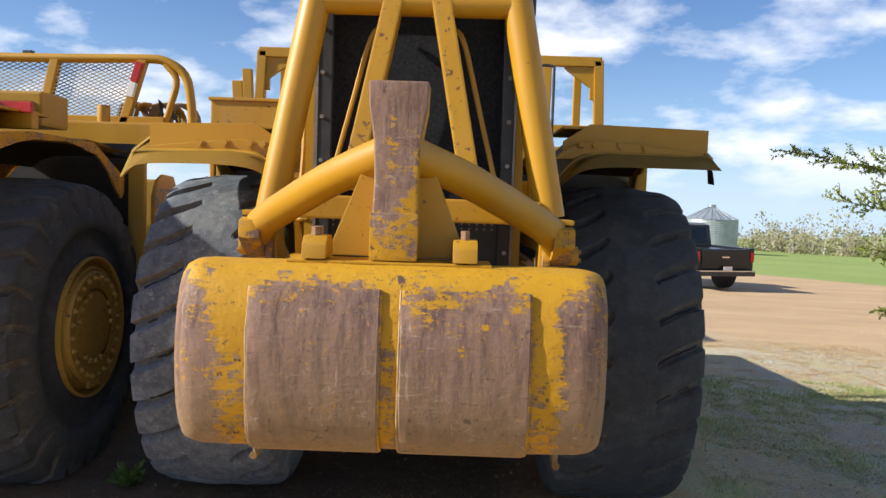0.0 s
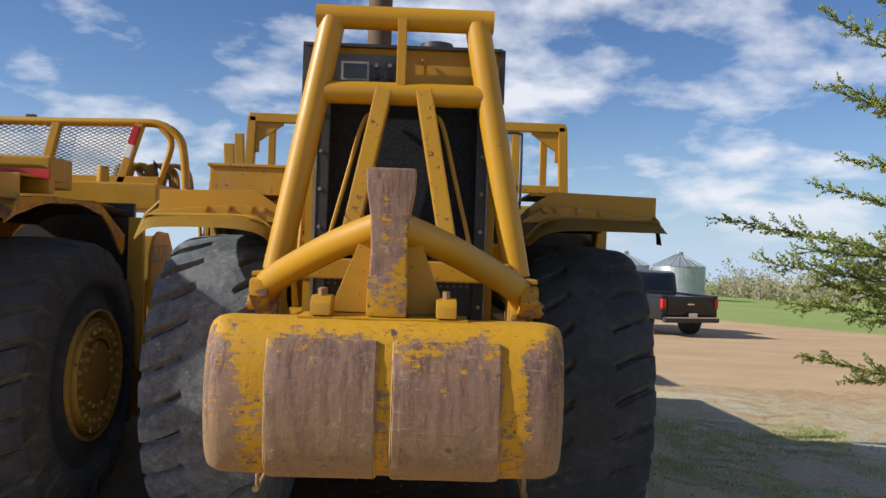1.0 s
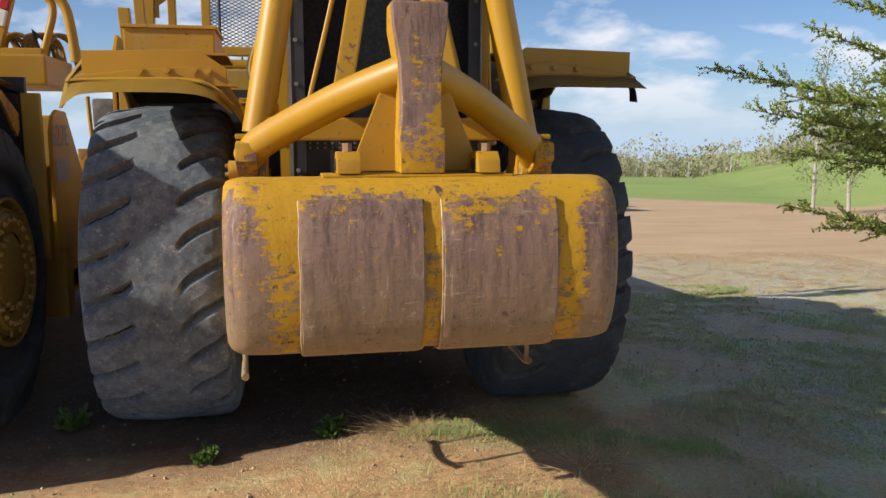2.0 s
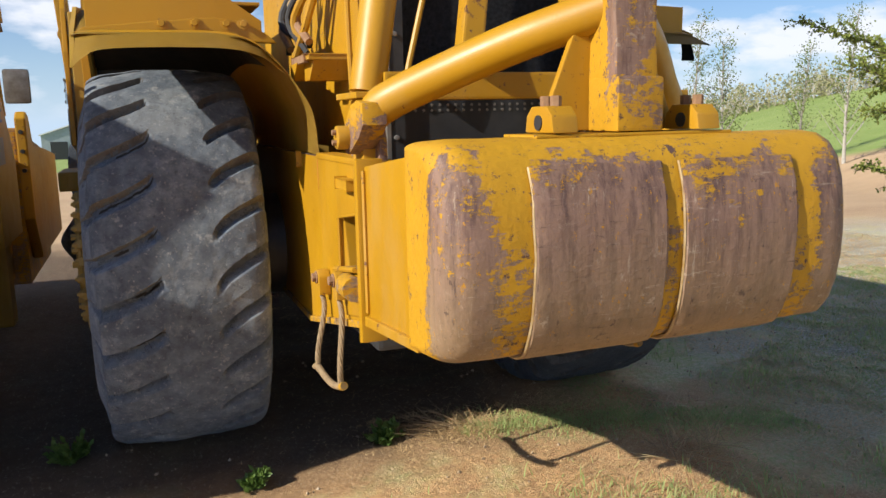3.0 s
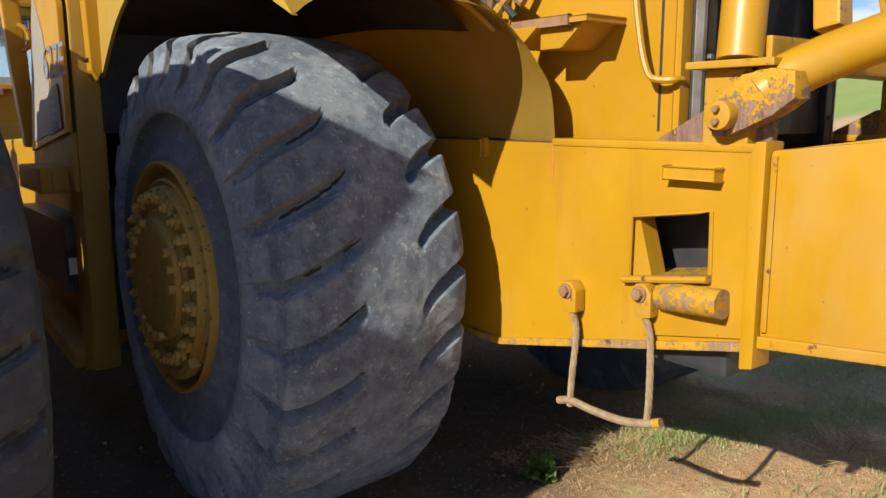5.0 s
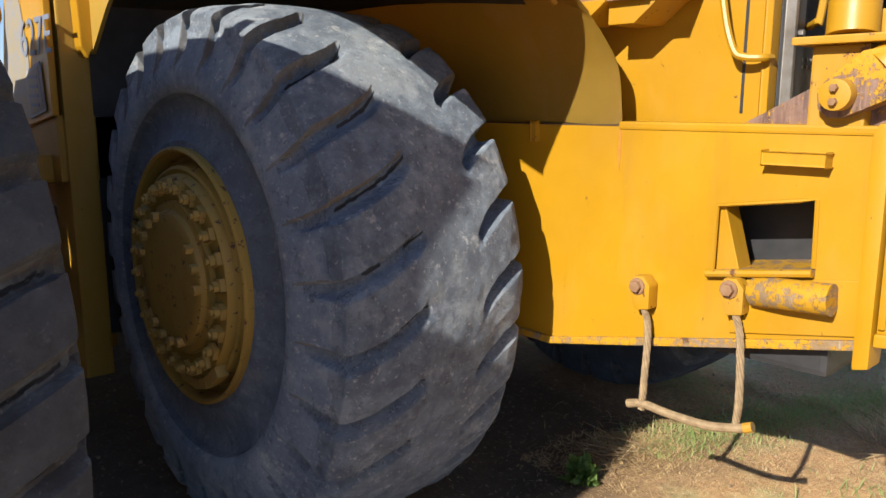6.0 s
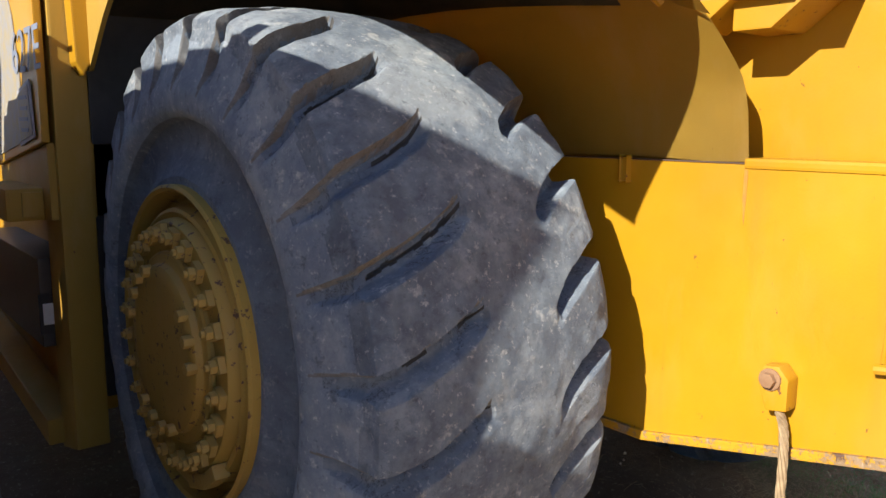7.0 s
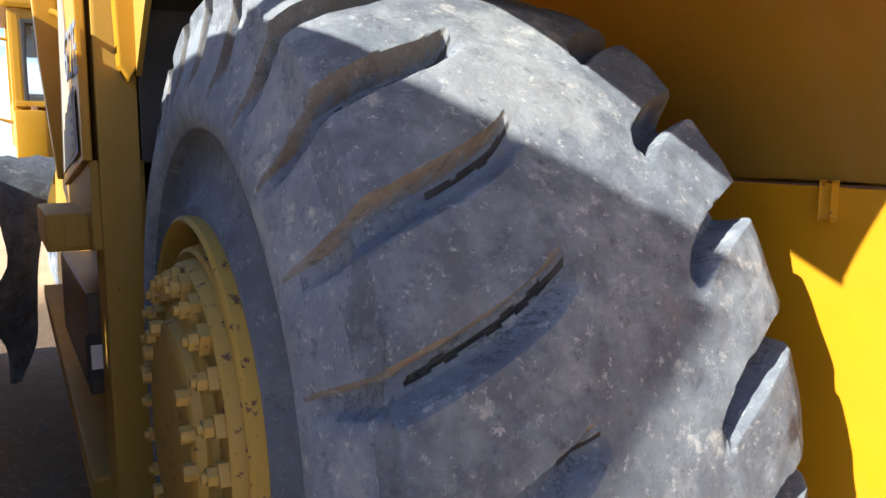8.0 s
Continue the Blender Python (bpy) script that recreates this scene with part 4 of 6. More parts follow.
def build_frame():
    def side(s):
        x0, x1 = sx(s, 0.61), sx(s, 0.645)

        def zb(y):
            return 1.0 - (y - 3.38) * 0.2126 if y < 4.49 else 0.764
        b = bmesh.new()
        # round the slot in pieces
        prism([(3.38, zb(3.38)), (3.545, zb(3.545)), (3.545, 1.575), (3.38, 1.575)], 0, x0, x1, 0, b)
        prism([(3.545, zb(3.545)), (3.85, zb(3.85)), (3.85, 1.135), (3.545, 1.185)], 0, x0, x1, 0, b)
        prism([(3.545, 1.385), (3.85, 1.34), (3.85, 1.575), (3.545, 1.575)], 0, x0, x1, 0, b)
        prism([(3.85, zb(3.85)), (4.49, zb(4.49)), (6.3, 0.764), (6.3, 1.575), (3.85, 1.575)], 0, x0, x1, 0, b)
        fr = part("frame_side", b, M_YEL, scraper, "thick yellow frame plate with a cut-out slot")
        # raised lap plate edge and flange
        part("rust_run", prism([(4.209, 1.56), (4.219, 1.565), (4.220, 1.49), (4.216, 1.44), (4.213, 1.42), (4.210, 1.49)], 0, sx(s, 0.6445), sx(s, 0.6462), 0.0), M_RUSTRUN, fr, "thin rust run")
        part("top_lip", prism([(3.40, 1.565), (4.22, 1.565), (4.22, 1.592), (3.40, 1.592)], 0, sx(s, 0.55), sx(s, 0.650), 0.008), M_YEL, fr)
        part("wall_seam", box((sx(s, 0.640), 4.22, 1.577), (sx(s, 0.6465), 6.2, 1.5805), 0.0), M_DARKRUST, fr)
        part("flange", prism([(3.362, 0.945), (3.405, 0.935), (3.41, 1.56), (3.395, 1.60), (3.362, 1.60)], 0, sx(s, 0.60), sx(s, 0.698), 0.010), M_YEL, fr, smooth=True)
        part("bottom_edge", prism([(3.38, 0.985), (4.49, 0.752), (6.3, 0.752), (6.3, 0.78), (4.49, 0.78), (3.38, 1.015)], 0, sx(s, 0.59), sx(s, 0.657), 0.005), M_RUSTY, fr)
        # slot lining, ledge with weld, and a small block
        part("slot_floor", prism([(3.54, 1.165), (3.86, 1.115), (3.86, 1.137), (3.54, 1.187)], 0, sx(s, 0.40), sx(s, 0.668), 0.004), M_RUSTY, fr)
        part("slot_bead", tube([(sx(s, 0.668), 3.54, 1.178), (sx(s, 0.668), 3.86, 1.128)], 0.012, 8), M_YELW, fr, smooth=True)
        part("slot_cheek", prism([(3.77, 1.14), (3.85, 1.13), (3.85, 1.345), (3.83, 1.345)], 0, sx(s, 0.55), sx(s, 0.63), 0.004), M_YEL, fr)
        # added dark sheets that stand in for the shade inside the slot
        part("slot_shade_back", box((min(sx(s, 0.40), sx(s, 0.42)), 3.50, 1.05), (max(sx(s, 0.40), sx(s, 0.42)), 3.95, 1.50), 0.0), M_DARK, fr)
        part("slot_shade_roof", prism([(3.50, 1.392), (3.95, 1.345), (3.95, 1.36), (3.50, 1.405)], 0, sx(s, 0.42), sx(s, 0.608), 0.0), M_DARK, fr)
        rim_pts = [(sx(s, 0.648), 3.545, 1.19), (sx(s, 0.648), 3.55, 1.385), (sx(s, 0.648), 3.60, 1.378), (sx(s, 0.648), 3.845, 1.342), (sx(s, 0.648), 3.85, 1.14)]
        part("slot_rim", tube(rim_pts, 0.007, 6), M_YEL, fr, smooth=True)
        part("seam_clip", box((sx(s, 0.650), 4.57, 1.515), (sx(s, 0.664), 4.595, 1.585), 0.005), M_YELW, fr)
        part("stop_block", box((sx(s, 0.64), 3.52, 1.478), (sx(s, 0.69), 3.70, 1.515), 0.005), M_YEL, fr)
        # capped pipe stub
        stub = smooth_line([(sx(s, 0.655), 3.70, 1.095), (sx(s, 0.685), 3.60, 1.11), (sx(s, 0.69), 3.47, 1.118)], 4)
        part("pipe_stub", tube(stub, 0.046, 16), M_RUSTY, fr, "stubby capped pipe, yellow paint worn", True)
        part("stub_plate", prism([(3.40, 1.02), (3.78, 0.95), (3.78, 1.12), (3.40, 1.18)], 0, sx(s, 0.644), sx(s, 0.654), 0.004), M_YEL, fr)
        # rope step hanging from two clamps
        st = new("rope_step")
        st.parent = scraper
        st["label"] = "hanging step of wire rope with a bent bar"
        ropes = (((4.085, 1.045), (4.035, 0.66)), ((3.765, 1.09), (3.715, 0.69)))
        for (y0, z0), (y1, z1) in ropes:
            xa, xb = sx(s, 0.685), sx(s, 0.72 if y0 > 4 else 0.70)
            c = prism([(y0 - 0.045, z0 + 0.015), (y0 - 0.02, z0 + 0.045), (y0 + 0.02, z0 + 0.04), (y0 + 0.035, z0), (y0 + 0.01, z0 - 0.075), (y0 - 0.045, z0 - 0.065)], 0, sx(s, 0.648), sx(s, 0.70), 0.008)
            cl = part("clamp", c, M_YELW, st, smooth=True)
            part("bolt", disc((sx(s, 0.71), y0, z0 + 0.008), (1, 0, 0), 0.020, 0.024, 6, 0.003), M_RUST, cl)
            part("washer", disc((sx(s, 0.702), y0, z0 + 0.008), (1, 0, 0), 0.028, 0.008, 20, 0.002), M_RUST, cl)
            line = smooth_line([(xa, y0 - 0.012, z0 - 0.05), (xa - 0.005 * s, y0 - 0.035, (z0 + z1) / 2 + 0.06), (xb, y1 - 0.005, z1 + 0.08), (xb, y1, z1 - 0.02)], 10)
            b = bmesh.new()
            for q in range(5):
                hel = []
                for i, p in enumerate(line):
                    a = i * 0.55 + q * 2 * math.pi / 5
                    hel.append(p + Vector((math.cos(a), math.sin(a), 0)) * 0.0070)
                tube(hel, 0.0056, 6, b)
            part("wire_rope", b, M_CABLE, st, "rusted twisted wire rope", True)
        bar = smooth_line([(sx(s, 0.725), 4.085, 0.648), (sx(s, 0.722), 4.03, 0.662), (sx(s, 0.72), 3.93, 0.655), (sx(s, 0.715), 3.80, 0.655), (sx(s, 0.705), 3.70, 0.675), (sx(s, 0.70), 3.66, 0.690)], 4)
        part("step_bar", tube(bar, 0.0145, 10), M_CABLE, st, "bent rusty pipe bar", True)
        part("bar_end", tube(bar[-4:], 0.0165, 10), M_YELW, st, smooth=True)
    sides(side)
    part("axle_housing", disc((X0, AX_Y, AX_Z), (1, 0, 0), 0.30, 1.9, 24, 0.03), M_DARK, scraper, smooth=True)
    part("belly_guard", box((sx(-1, 0.60), 3.5, 0.86), (sx(1, 0.60), 6.3, 0.95), 0.02), M_DARK, scraper)


build_frame()


def build_wing(owner, x0, s, bent=0.0, lift=0.0, tip=True):
    """The sheet-metal wing over a wheel: roof, curved inner wall, front valance, side skirt."""
    def X(a):
        return x0 + s * a
    skin = M_DUSTY if not bent else M_RUSTY
    sect = [(1.62, 2.105), (1.55, 2.115), (1.2, 2.115), (0.98, 2.11), (0.86, 2.07), (0.76, 1.97), (0.69, 1.86), (0.65, 1.76), (0.635, 1.585)]
    sect = [(p.x, p.z) for p in smooth_line([(a, 0, z) for a, z in sect], 3)]
    b = bmesh.new()
    v = []
    for j in range(16):
        dy = 1.92 * j / 15
        row = []
        for a, z in sect:
            front = 4.47 if a > 1.0 else 4.47 - (1.0 - a) / 0.365 * 0.255
            dent = 0.010 * noise.noise((a * 5, dy * 4, s)) + bent * noise.noise((a * 3.3, dy * 2.3, 8)) * (1 if a > 0.9 else 0)
            rise = (0.21 if not bent else 0.05) * math.sin(min(1.0, dy / 1.92) * math.pi) * min(1.0, max(0.0, (a - 0.7) / 0.3))
            row.append(b.verts.new((X(a), front + dy, z + dent + rise + lift)))
        v.append(row)
    for p, q in zip(v, v[1:]):
        for k in range(len(p) - 1):
            b.faces.new((p[k], p[k + 1], q[k + 1], q[k]))
    bmesh.ops.solidify(b, geom=b.faces[:], thickness=0.012)
    wing = part("wing", b, skin, owner, "yellow sheet-metal wing over the tyre" if not bent else "bent torn yellow wing over the tyre", True)
    # dark sheet below the roof, added to paint the wheel well's shade
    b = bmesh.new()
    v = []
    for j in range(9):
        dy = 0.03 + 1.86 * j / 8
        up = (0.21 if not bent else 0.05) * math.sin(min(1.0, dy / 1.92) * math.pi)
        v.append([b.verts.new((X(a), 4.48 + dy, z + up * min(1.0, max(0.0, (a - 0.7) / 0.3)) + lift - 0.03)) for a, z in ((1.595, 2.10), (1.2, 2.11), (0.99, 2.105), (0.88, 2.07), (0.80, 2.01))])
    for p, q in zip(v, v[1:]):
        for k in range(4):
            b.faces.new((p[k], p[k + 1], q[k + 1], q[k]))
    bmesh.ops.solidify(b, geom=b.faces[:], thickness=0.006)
    part("wing_shade_sheet", b, M_WING_SHADE, wing, "dark sheet standing in for the shade under the wing", True)
    # front valance that dips to a point at the outer corner
    low = smooth_line([(1.62, 4.335, 1.965), (1.605, 4.335, 1.975), (1.565, 4.32, 2.007), (1.49, 4.30, 2.037), (1.25, 4.275, 2.047), (1.0, 4.27, 2.043), (0.86, 4.29, 2.015), (0.76, 4.27, 1.94)], 4)
    if not tip:
        low = [Vector((q.x, max(q.y, 4.30), max(q.z, 2.047) if q.x > 1.2 else q.z)) for q in low]
    high = smooth_line([(1.62, 4.50, 2.115), (1.605, 4.50, 2.118), (1.565, 4.50, 2.12), (1.49, 4.50, 2.125), (1.25, 4.50, 2.13), (1.0, 4.50, 2.13), (0.86, 4.46, 2.085), (0.76, 4.40, 1.985)], 4)
    b = bmesh.new()
    rows = [[b.verts.new((X(p.x), p.y, p.z + lift + bent * 0.5 * noise.noise((p.x * 9, 0, 4)))), b.verts.new((X(q.x), q.y, q.z + lift))] for p, q in zip(low, high)]
    for p, q in zip(rows, rows[1:]):
        b.faces.new((p[0], q[0], q[1], p[1]))
    bmesh.ops.solidify(b, geom=b.faces[:], thickness=0.010)
    part("valance", b, skin, wing, smooth=True)
    # side skirt arching over the wheel
    arc = [(p.y, p.z + lift) for p in smooth_line([(0, 4.335, 1.965), (0, 4.55, 2.06), (0, 4.90, 2.205), (0, 5.3, 2.275), (0, 5.7, 2.25), (0, 6.05, 2.11), (0, 6.35, 1.87)], 4)]
    if bent:
        arc = [(p.y, p.z + lift + 0.02 * noise.noise((p.y * 6, 0, 0))) for p in smooth_line([(0, 4.335, 1.965), (0, 4.55, 2.04), (0, 4.90, 2.11), (0, 5.4, 2.12), (0, 5.8, 2.03), (0, 6.15, 1.76)], 4)]
    top = [(6.2, 1.80 + lift), (6.2, 1.92 + lift), (5.7, 2.15 + lift), (4.9, 2.16 + lift), (4.50, 2.125 + lift)] if bent else [(6.39, 1.87 + lift), (6.39, 2.32 + lift), (5.6, 2.36 + lift), (4.9, 2.28 + lift), (4.50, 2.125 + lift)]
    if not tip:
        arc = [(max(y, 4.5), max(z, 2.09 + lift)) for y, z in arc[:-2]] + arc[-2:]
    part("skirt", prism(arc + top, 0, X(1.604), X(1.622), 0.0), skin, wing)
    # bolted stiffener, upper sheet and bolts
    poly = [(X(1.60), 2.125), (X(1.57), 2.15), (X(1.30), 2.18), (X(1.02), 2.205), (X(0.88), 2.185), (X(0.78), 2.13), (X(0.74), 2.095), (X(1.0), 2.10), (X(1.60), 2.085)]
    part("stiffener", prism([(p, q + lift) for p, q in poly], 1, 4.535, 4.585, 0.006), M_YEL, wing)
    end = 1.56 if tip else 1.62
    part("upper_sheet", prism([(X(end), 2.13 + lift), (X(end), 2.285 + lift), (X(0.95), 2.30 + lift), (X(0.80), 2.20 + lift), (X(0.80), 2.13 + lift)], 1, 4.59, 4.612, 0.003), M_YEL, wing, "flat upper sheet of the wing")
    part("upper_sheet", box((min(X(1.56), X(0.8)), 4.612, 2.272 + lift), (max(X(1.56), X(0.8)), 5.2, 2.288 + lift), 0.004), M_YELW, wing)
    for a in (1.25, 1.108, 0.968, 0.891):
        zz = 2.178 - (0.006 if a > 1.2 else 0) + lift
        part("bolt", disc((X(a), 4.525, zz), (0, 1, 0), 0.017, 0.02, 6, 0.003), M_YELW, wing)
        part("washer", disc((X(a), 4.533, zz), (0, 1, 0), 0.026, 0.006, 16, 0.001), M_YELW, wing)
    lip = [(X(q.x), q.y + 0.012, q.z + lift - 0.004) for q in high]
    part("rolled_lip", tube(lip, 0.014, 8), M_YEL, wing, smooth=True)
    # rear post of the wing
    part("wing_post", prism([(6.42, 0.36), (6.42, 2.45), (6.66, 2.45), (6.66, 0.30)] if not bent else [(6.3, 0.9), (6.3, 2.15), (6.36, 2.15), (6.36, 0.9)], 0, X(1.61), X(1.738), 0.01), M_DUSTY, wing, "dusty yellow upright behind the wheel")
    if not bent:
        part("post_bracket", prism([(X(1.685), 2.40), (X(1.672), 1.90), (X(1.645), 1.85), (X(1.60), 1.93), (X(1.575), 2.40)], 1, 6.33, 6.415, 0.006), M_YEL, wing)
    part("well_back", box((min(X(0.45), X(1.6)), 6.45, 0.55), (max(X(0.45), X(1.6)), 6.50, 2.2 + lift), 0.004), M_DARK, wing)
    return wing


build_wing(scraper, X0, -1)
build_wing(scraper, X0, 1, 0.0, 0.055, False)
wheel(scraper, X0 - 1.25, AX_Y, AX_Z, False)
wheel(scraper, X0 + 1.265, AX_Y, AX_Z, True, TYRE_SHADED, 0.05)
# torn rubber flap on the far wing
fl = smooth_line([(X0 + 1.55, 4.56, 2.165), (X0 + 1.60, 4.55, 2.15), (X0 + 1.625, 4.55, 2.10), (X0 + 1.635, 4.55, 2.03)], 5)
b = bmesh.new()
prev = None
for i, p in enumerate(fl):
    w = 0.03 + 0.03 * i / len(fl)
    row = [b.verts.new(p + Vector((0, -w, 0))), b.verts.new(p + Vector((0, w, 0.01)))]
    if prev:
        b.faces.new((prev[0], prev[1], row[1], row[0]))
    prev = row
bmesh.ops.solidify(b, geom=b.faces[:], thickness=0.012)
part("rubber_flap", b, M_BLACK, scraper, "torn black rubber flap", True)


def mesh_panel(corners, owner, mat, step=0.062):
    """Expanded-metal sheet between four corners (bl, br, tr, tl)."""
    bl, br, tr, tl = [Vector(c) for c in corners]
    w, h = (br - bl).length, (tl - bl).length

    def at(u, v):
        return bl.lerp(br, u).lerp(tl.lerp(tr, u), v)
    nrm = (br - bl).cross(tl - bl).normalized() * 0.003
    b = bmesh.new()
    n = int(w / step + h / step * 2)
    for fam in (1, -1):
        for k in range(-n, n):
            u0, v0, u1, v1 = k * step / w, 0.0, k * step / w + fam * (h * 2.0) / w, 1.0
            # clip to the sheet
            if u1 == u0:
                continue
            ts = sorted(((0 - u0) / (u1 - u0), (1 - u0) / (u1 - u0)))
            t0, t1 = max(0.0, ts[0]), min(1.0, ts[1])
            if t1 <= t0:
                continue
            p, q = at(u0 + (u1 - u0) * t0, t0), at(u0 + (u1 - u0) * t1, t1)
            side = (q - p).cross(nrm).normalized() * 0.0045
            vs = [b.verts.new(c) for c in (p - side - nrm, p + side - nrm, q + side - nrm, q - side - nrm, p - side + nrm, p + side + nrm, q + side + nrm, q - side + nrm)]
            for f in ((0, 1, 2, 3), (4, 5, 6, 7), (0, 1, 5, 4), (2, 3, 7, 6)):
                b.faces.new([vs[i] for i in f])
    return part("mesh_screen", b, mat, owner, "pale expanded-metal screen")


M_SCREEN = plain("pale_screen_steel", (0.50, 0.46, 0.38), (0.36, 0.30, 0.22), 0.6, 0.2, 25)


def build_cage():
    y = 7.45

    def side(s):
        xo, xi = X0 + s * (1.66 if s < 0 else 1.52), X0 + s * 0.62
        part("cage_rail", tube([(xo, y, 3.225), (xi, y, 3.225)], 0.045, 4, square=True), M_YEL, scraper)
        part("cage_post", tube([(xo, y, 2.5), (xo - s * 0.03, y, 3.24)], 0.045, 4, square=True), M_YEL, scraper)
        part("cage_post", tube([(xo - s * 0.17, y + 0.3, 2.5), (xo - s * 0.17, y + 0.3, 3.2)], 0.035, 4, square=True), M_YEL, scraper)
        part("cage_post", tube([(xo - s * 0.50, y, 2.5), (xo - s * 0.50, y, 3.2)], 0.04, 4, square=True), M_YEL, scraper)
        part("cage_gusset", prism([(xo, 3.2), (xo - s * 0.34, 3.2), (xo - s * 0.34, 3.16), (xo - s * 0.10, 2.99), (xo - s * 0.10, 2.88), (xo, 2.88)], 1, y - 0.02, y + 0.02, 0.004), M_YEL, scraper)
        part("cage_sill", tube([(xo, y, 2.6), (xi, y, 2.6)], 0.04, 4, square=True), M_YELW, scraper)
        mesh_panel(((xo - s * 0.54, y, 2.62), (xi, y, 2.62), (xi, y, 3.19), (xo - s * 0.54, y, 3.19)), scraper, M_SCREEN)
        # black loop rod by the screen
        part("loop_rod", tube(smooth_line([(X0 + s * 0.98, 6.6, 2.35), (X0 + s * 0.98, 6.6, 2.95), (X0 + s * 0.96, 6.6, 3.03), (X0 + s * 0.80, 6.6, 3.03)], 5), 0.012, 8), M_BLACK, scraper, smooth=True)
    sides(side)
    # tool box on the near wing
    bx = part("tool_box", box((-1.72, 5.6, 2.25), (-1.13, 6.2, 2.55), 0.012), M_YELW, scraper, "yellow sheet-metal tool box")
    part("lid", box((-1.735, 5.585, 2.545), (-1.115, 6.21, 2.568), 0.005), M_YELW, bx)


build_cage()


def build_cab(cx, cy, s):
    """The operator's cab of the front tractor, seen from behind; s is its size."""
    def B(lo, hi, bevel=0.02):
        return box((cx + lo[0] * s, cy + lo[1] * s, 1.62 + lo[2] * s), (cx + hi[0] * s, cy + hi[1] * s, 1.62 + hi[2] * s), bevel)

    def T(pts, r, n=6):
        return tube([(cx + x * s, cy + y * s, 1.62 + z * s) for x, y, z in pts], r, n)
    for k in (-1, 1):
        part("cab_side", B((k * 0.56 - 0.06, -0.12, 0), (k * 0.56 + 0.06, 0.10, 1.42), 0.03), M_YEL, scraper, "yellow operator cab side")
        part("cab_side", B((k * 0.56 - 0.06, 1.35, 0), (k * 0.56 + 0.06, 1.5, 1.42), 0.03), M_YEL, scraper)
        part("cab_side", B((k * 0.56 - 0.05, 0.1, 0), (k * 0.56 + 0.05, 1.35, 0.50), 0.03), M_YEL, scraper)
    part("cab_roof", B((-0.68, -0.16, 1.38), (0.68, 1.6, 1.52), 0.04), M_YEL, scraper)
    part("cab_sill", B((-0.52, -0.10, 0), (0.52, 0, 0.46)), M_YEL, scraper)
    part("sill_ledge", B((-0.60, -0.20, 0.40), (0.60, -0.09, 0.46), 0.01), M_YELW, scraper)
    for k in range(4):
        part("ledge_bolt", B((-0.46 + 0.17 * k, -0.23, 0.33), (-0.40 + 0.17 * k, -0.12, 0.41), 0.006), M_RUST, scraper)
    part("cab_header", B((-0.52, -0.10, 1.26), (0.52, 0, 1.40)), M_YEL, scraper)
    for k in (-1, 1):
        part("window_gasket", B((k * 0.49 - 0.022, -0.125, 0.46), (k * 0.49 + 0.022, -0.10, 1.28), 0.01), M_BLACK, scraper)
    part("window_gasket", B((-0.5, -0.125, 1.235), (0.5, -0.10, 1.28), 0.01), M_BLACK, scraper)
    part("dashboard", B((-0.5, 1.0, 0.3), (0.5, 1.4, 0.60), 0.04), M_BLACK, scraper)
    part("sun_visor", B((-0.5, 0.1, 0.92), (0.5, 0.14, 1.30), 0.01), M_RUST, scraper)
    part("visor_strap", T([(-0.45, 0.06, 1.22), (-0.15, 0.06, 1.0), (0.1, 0.06, 1.26)], 0.016), M_BLACK, scraper)
    g = part("cab_window", B((-0.50, -0.05, 0.46), (0.50, -0.03, 1.27), 0.0), M_GLASS, scraper, "cab rear window")
    g.visible_shadow = False
    part("roof_rail", tube([(cx - 0.42 * s, cy, 1.62 + 1.5 * s), (cx - 0.42 * s, cy, 1.62 + 1.66 * s), (cx + 0.3 * s, cy, 1.62 + 1.66 * s), (cx + 0.3 * s, cy, 1.62 + 1.5 * s)], 0.018, 6), M_DARK, scraper)
    part("steering_wheel", T([(-0.02 + 0.2 * math.cos(a * 0.4), 0.8, 0.66 + 0.06 * math.sin(a * 0.4)) for a in range(17)], 0.014), M_BLACK, scraper)
    part("steering_column", T([(-0.02, 0.85, 0.3), (-0.02, 0.8, 0.66)], 0.03), M_BLACK, scraper)
    part("mirror_arm", T([(-0.62, 0.2, 1.1), (-0.80, 0.2, 1.12), (-0.80, 0.2, 0.3), (-0.62, 0.2, 0.25)], 0.018), M_YELW, scraper, smooth=True)
    part("fender_panel", B((-0.62, -0.45, -0.22), (-0.34, -0.15, 0.36), 0.04), M_YEL, scraper, smooth=True)
    part("rear_bulkhead", B((-0.60, -0.1, -0.7), (0.60, 0.1, 0.02), 0.02), M_DUSTY, scraper)


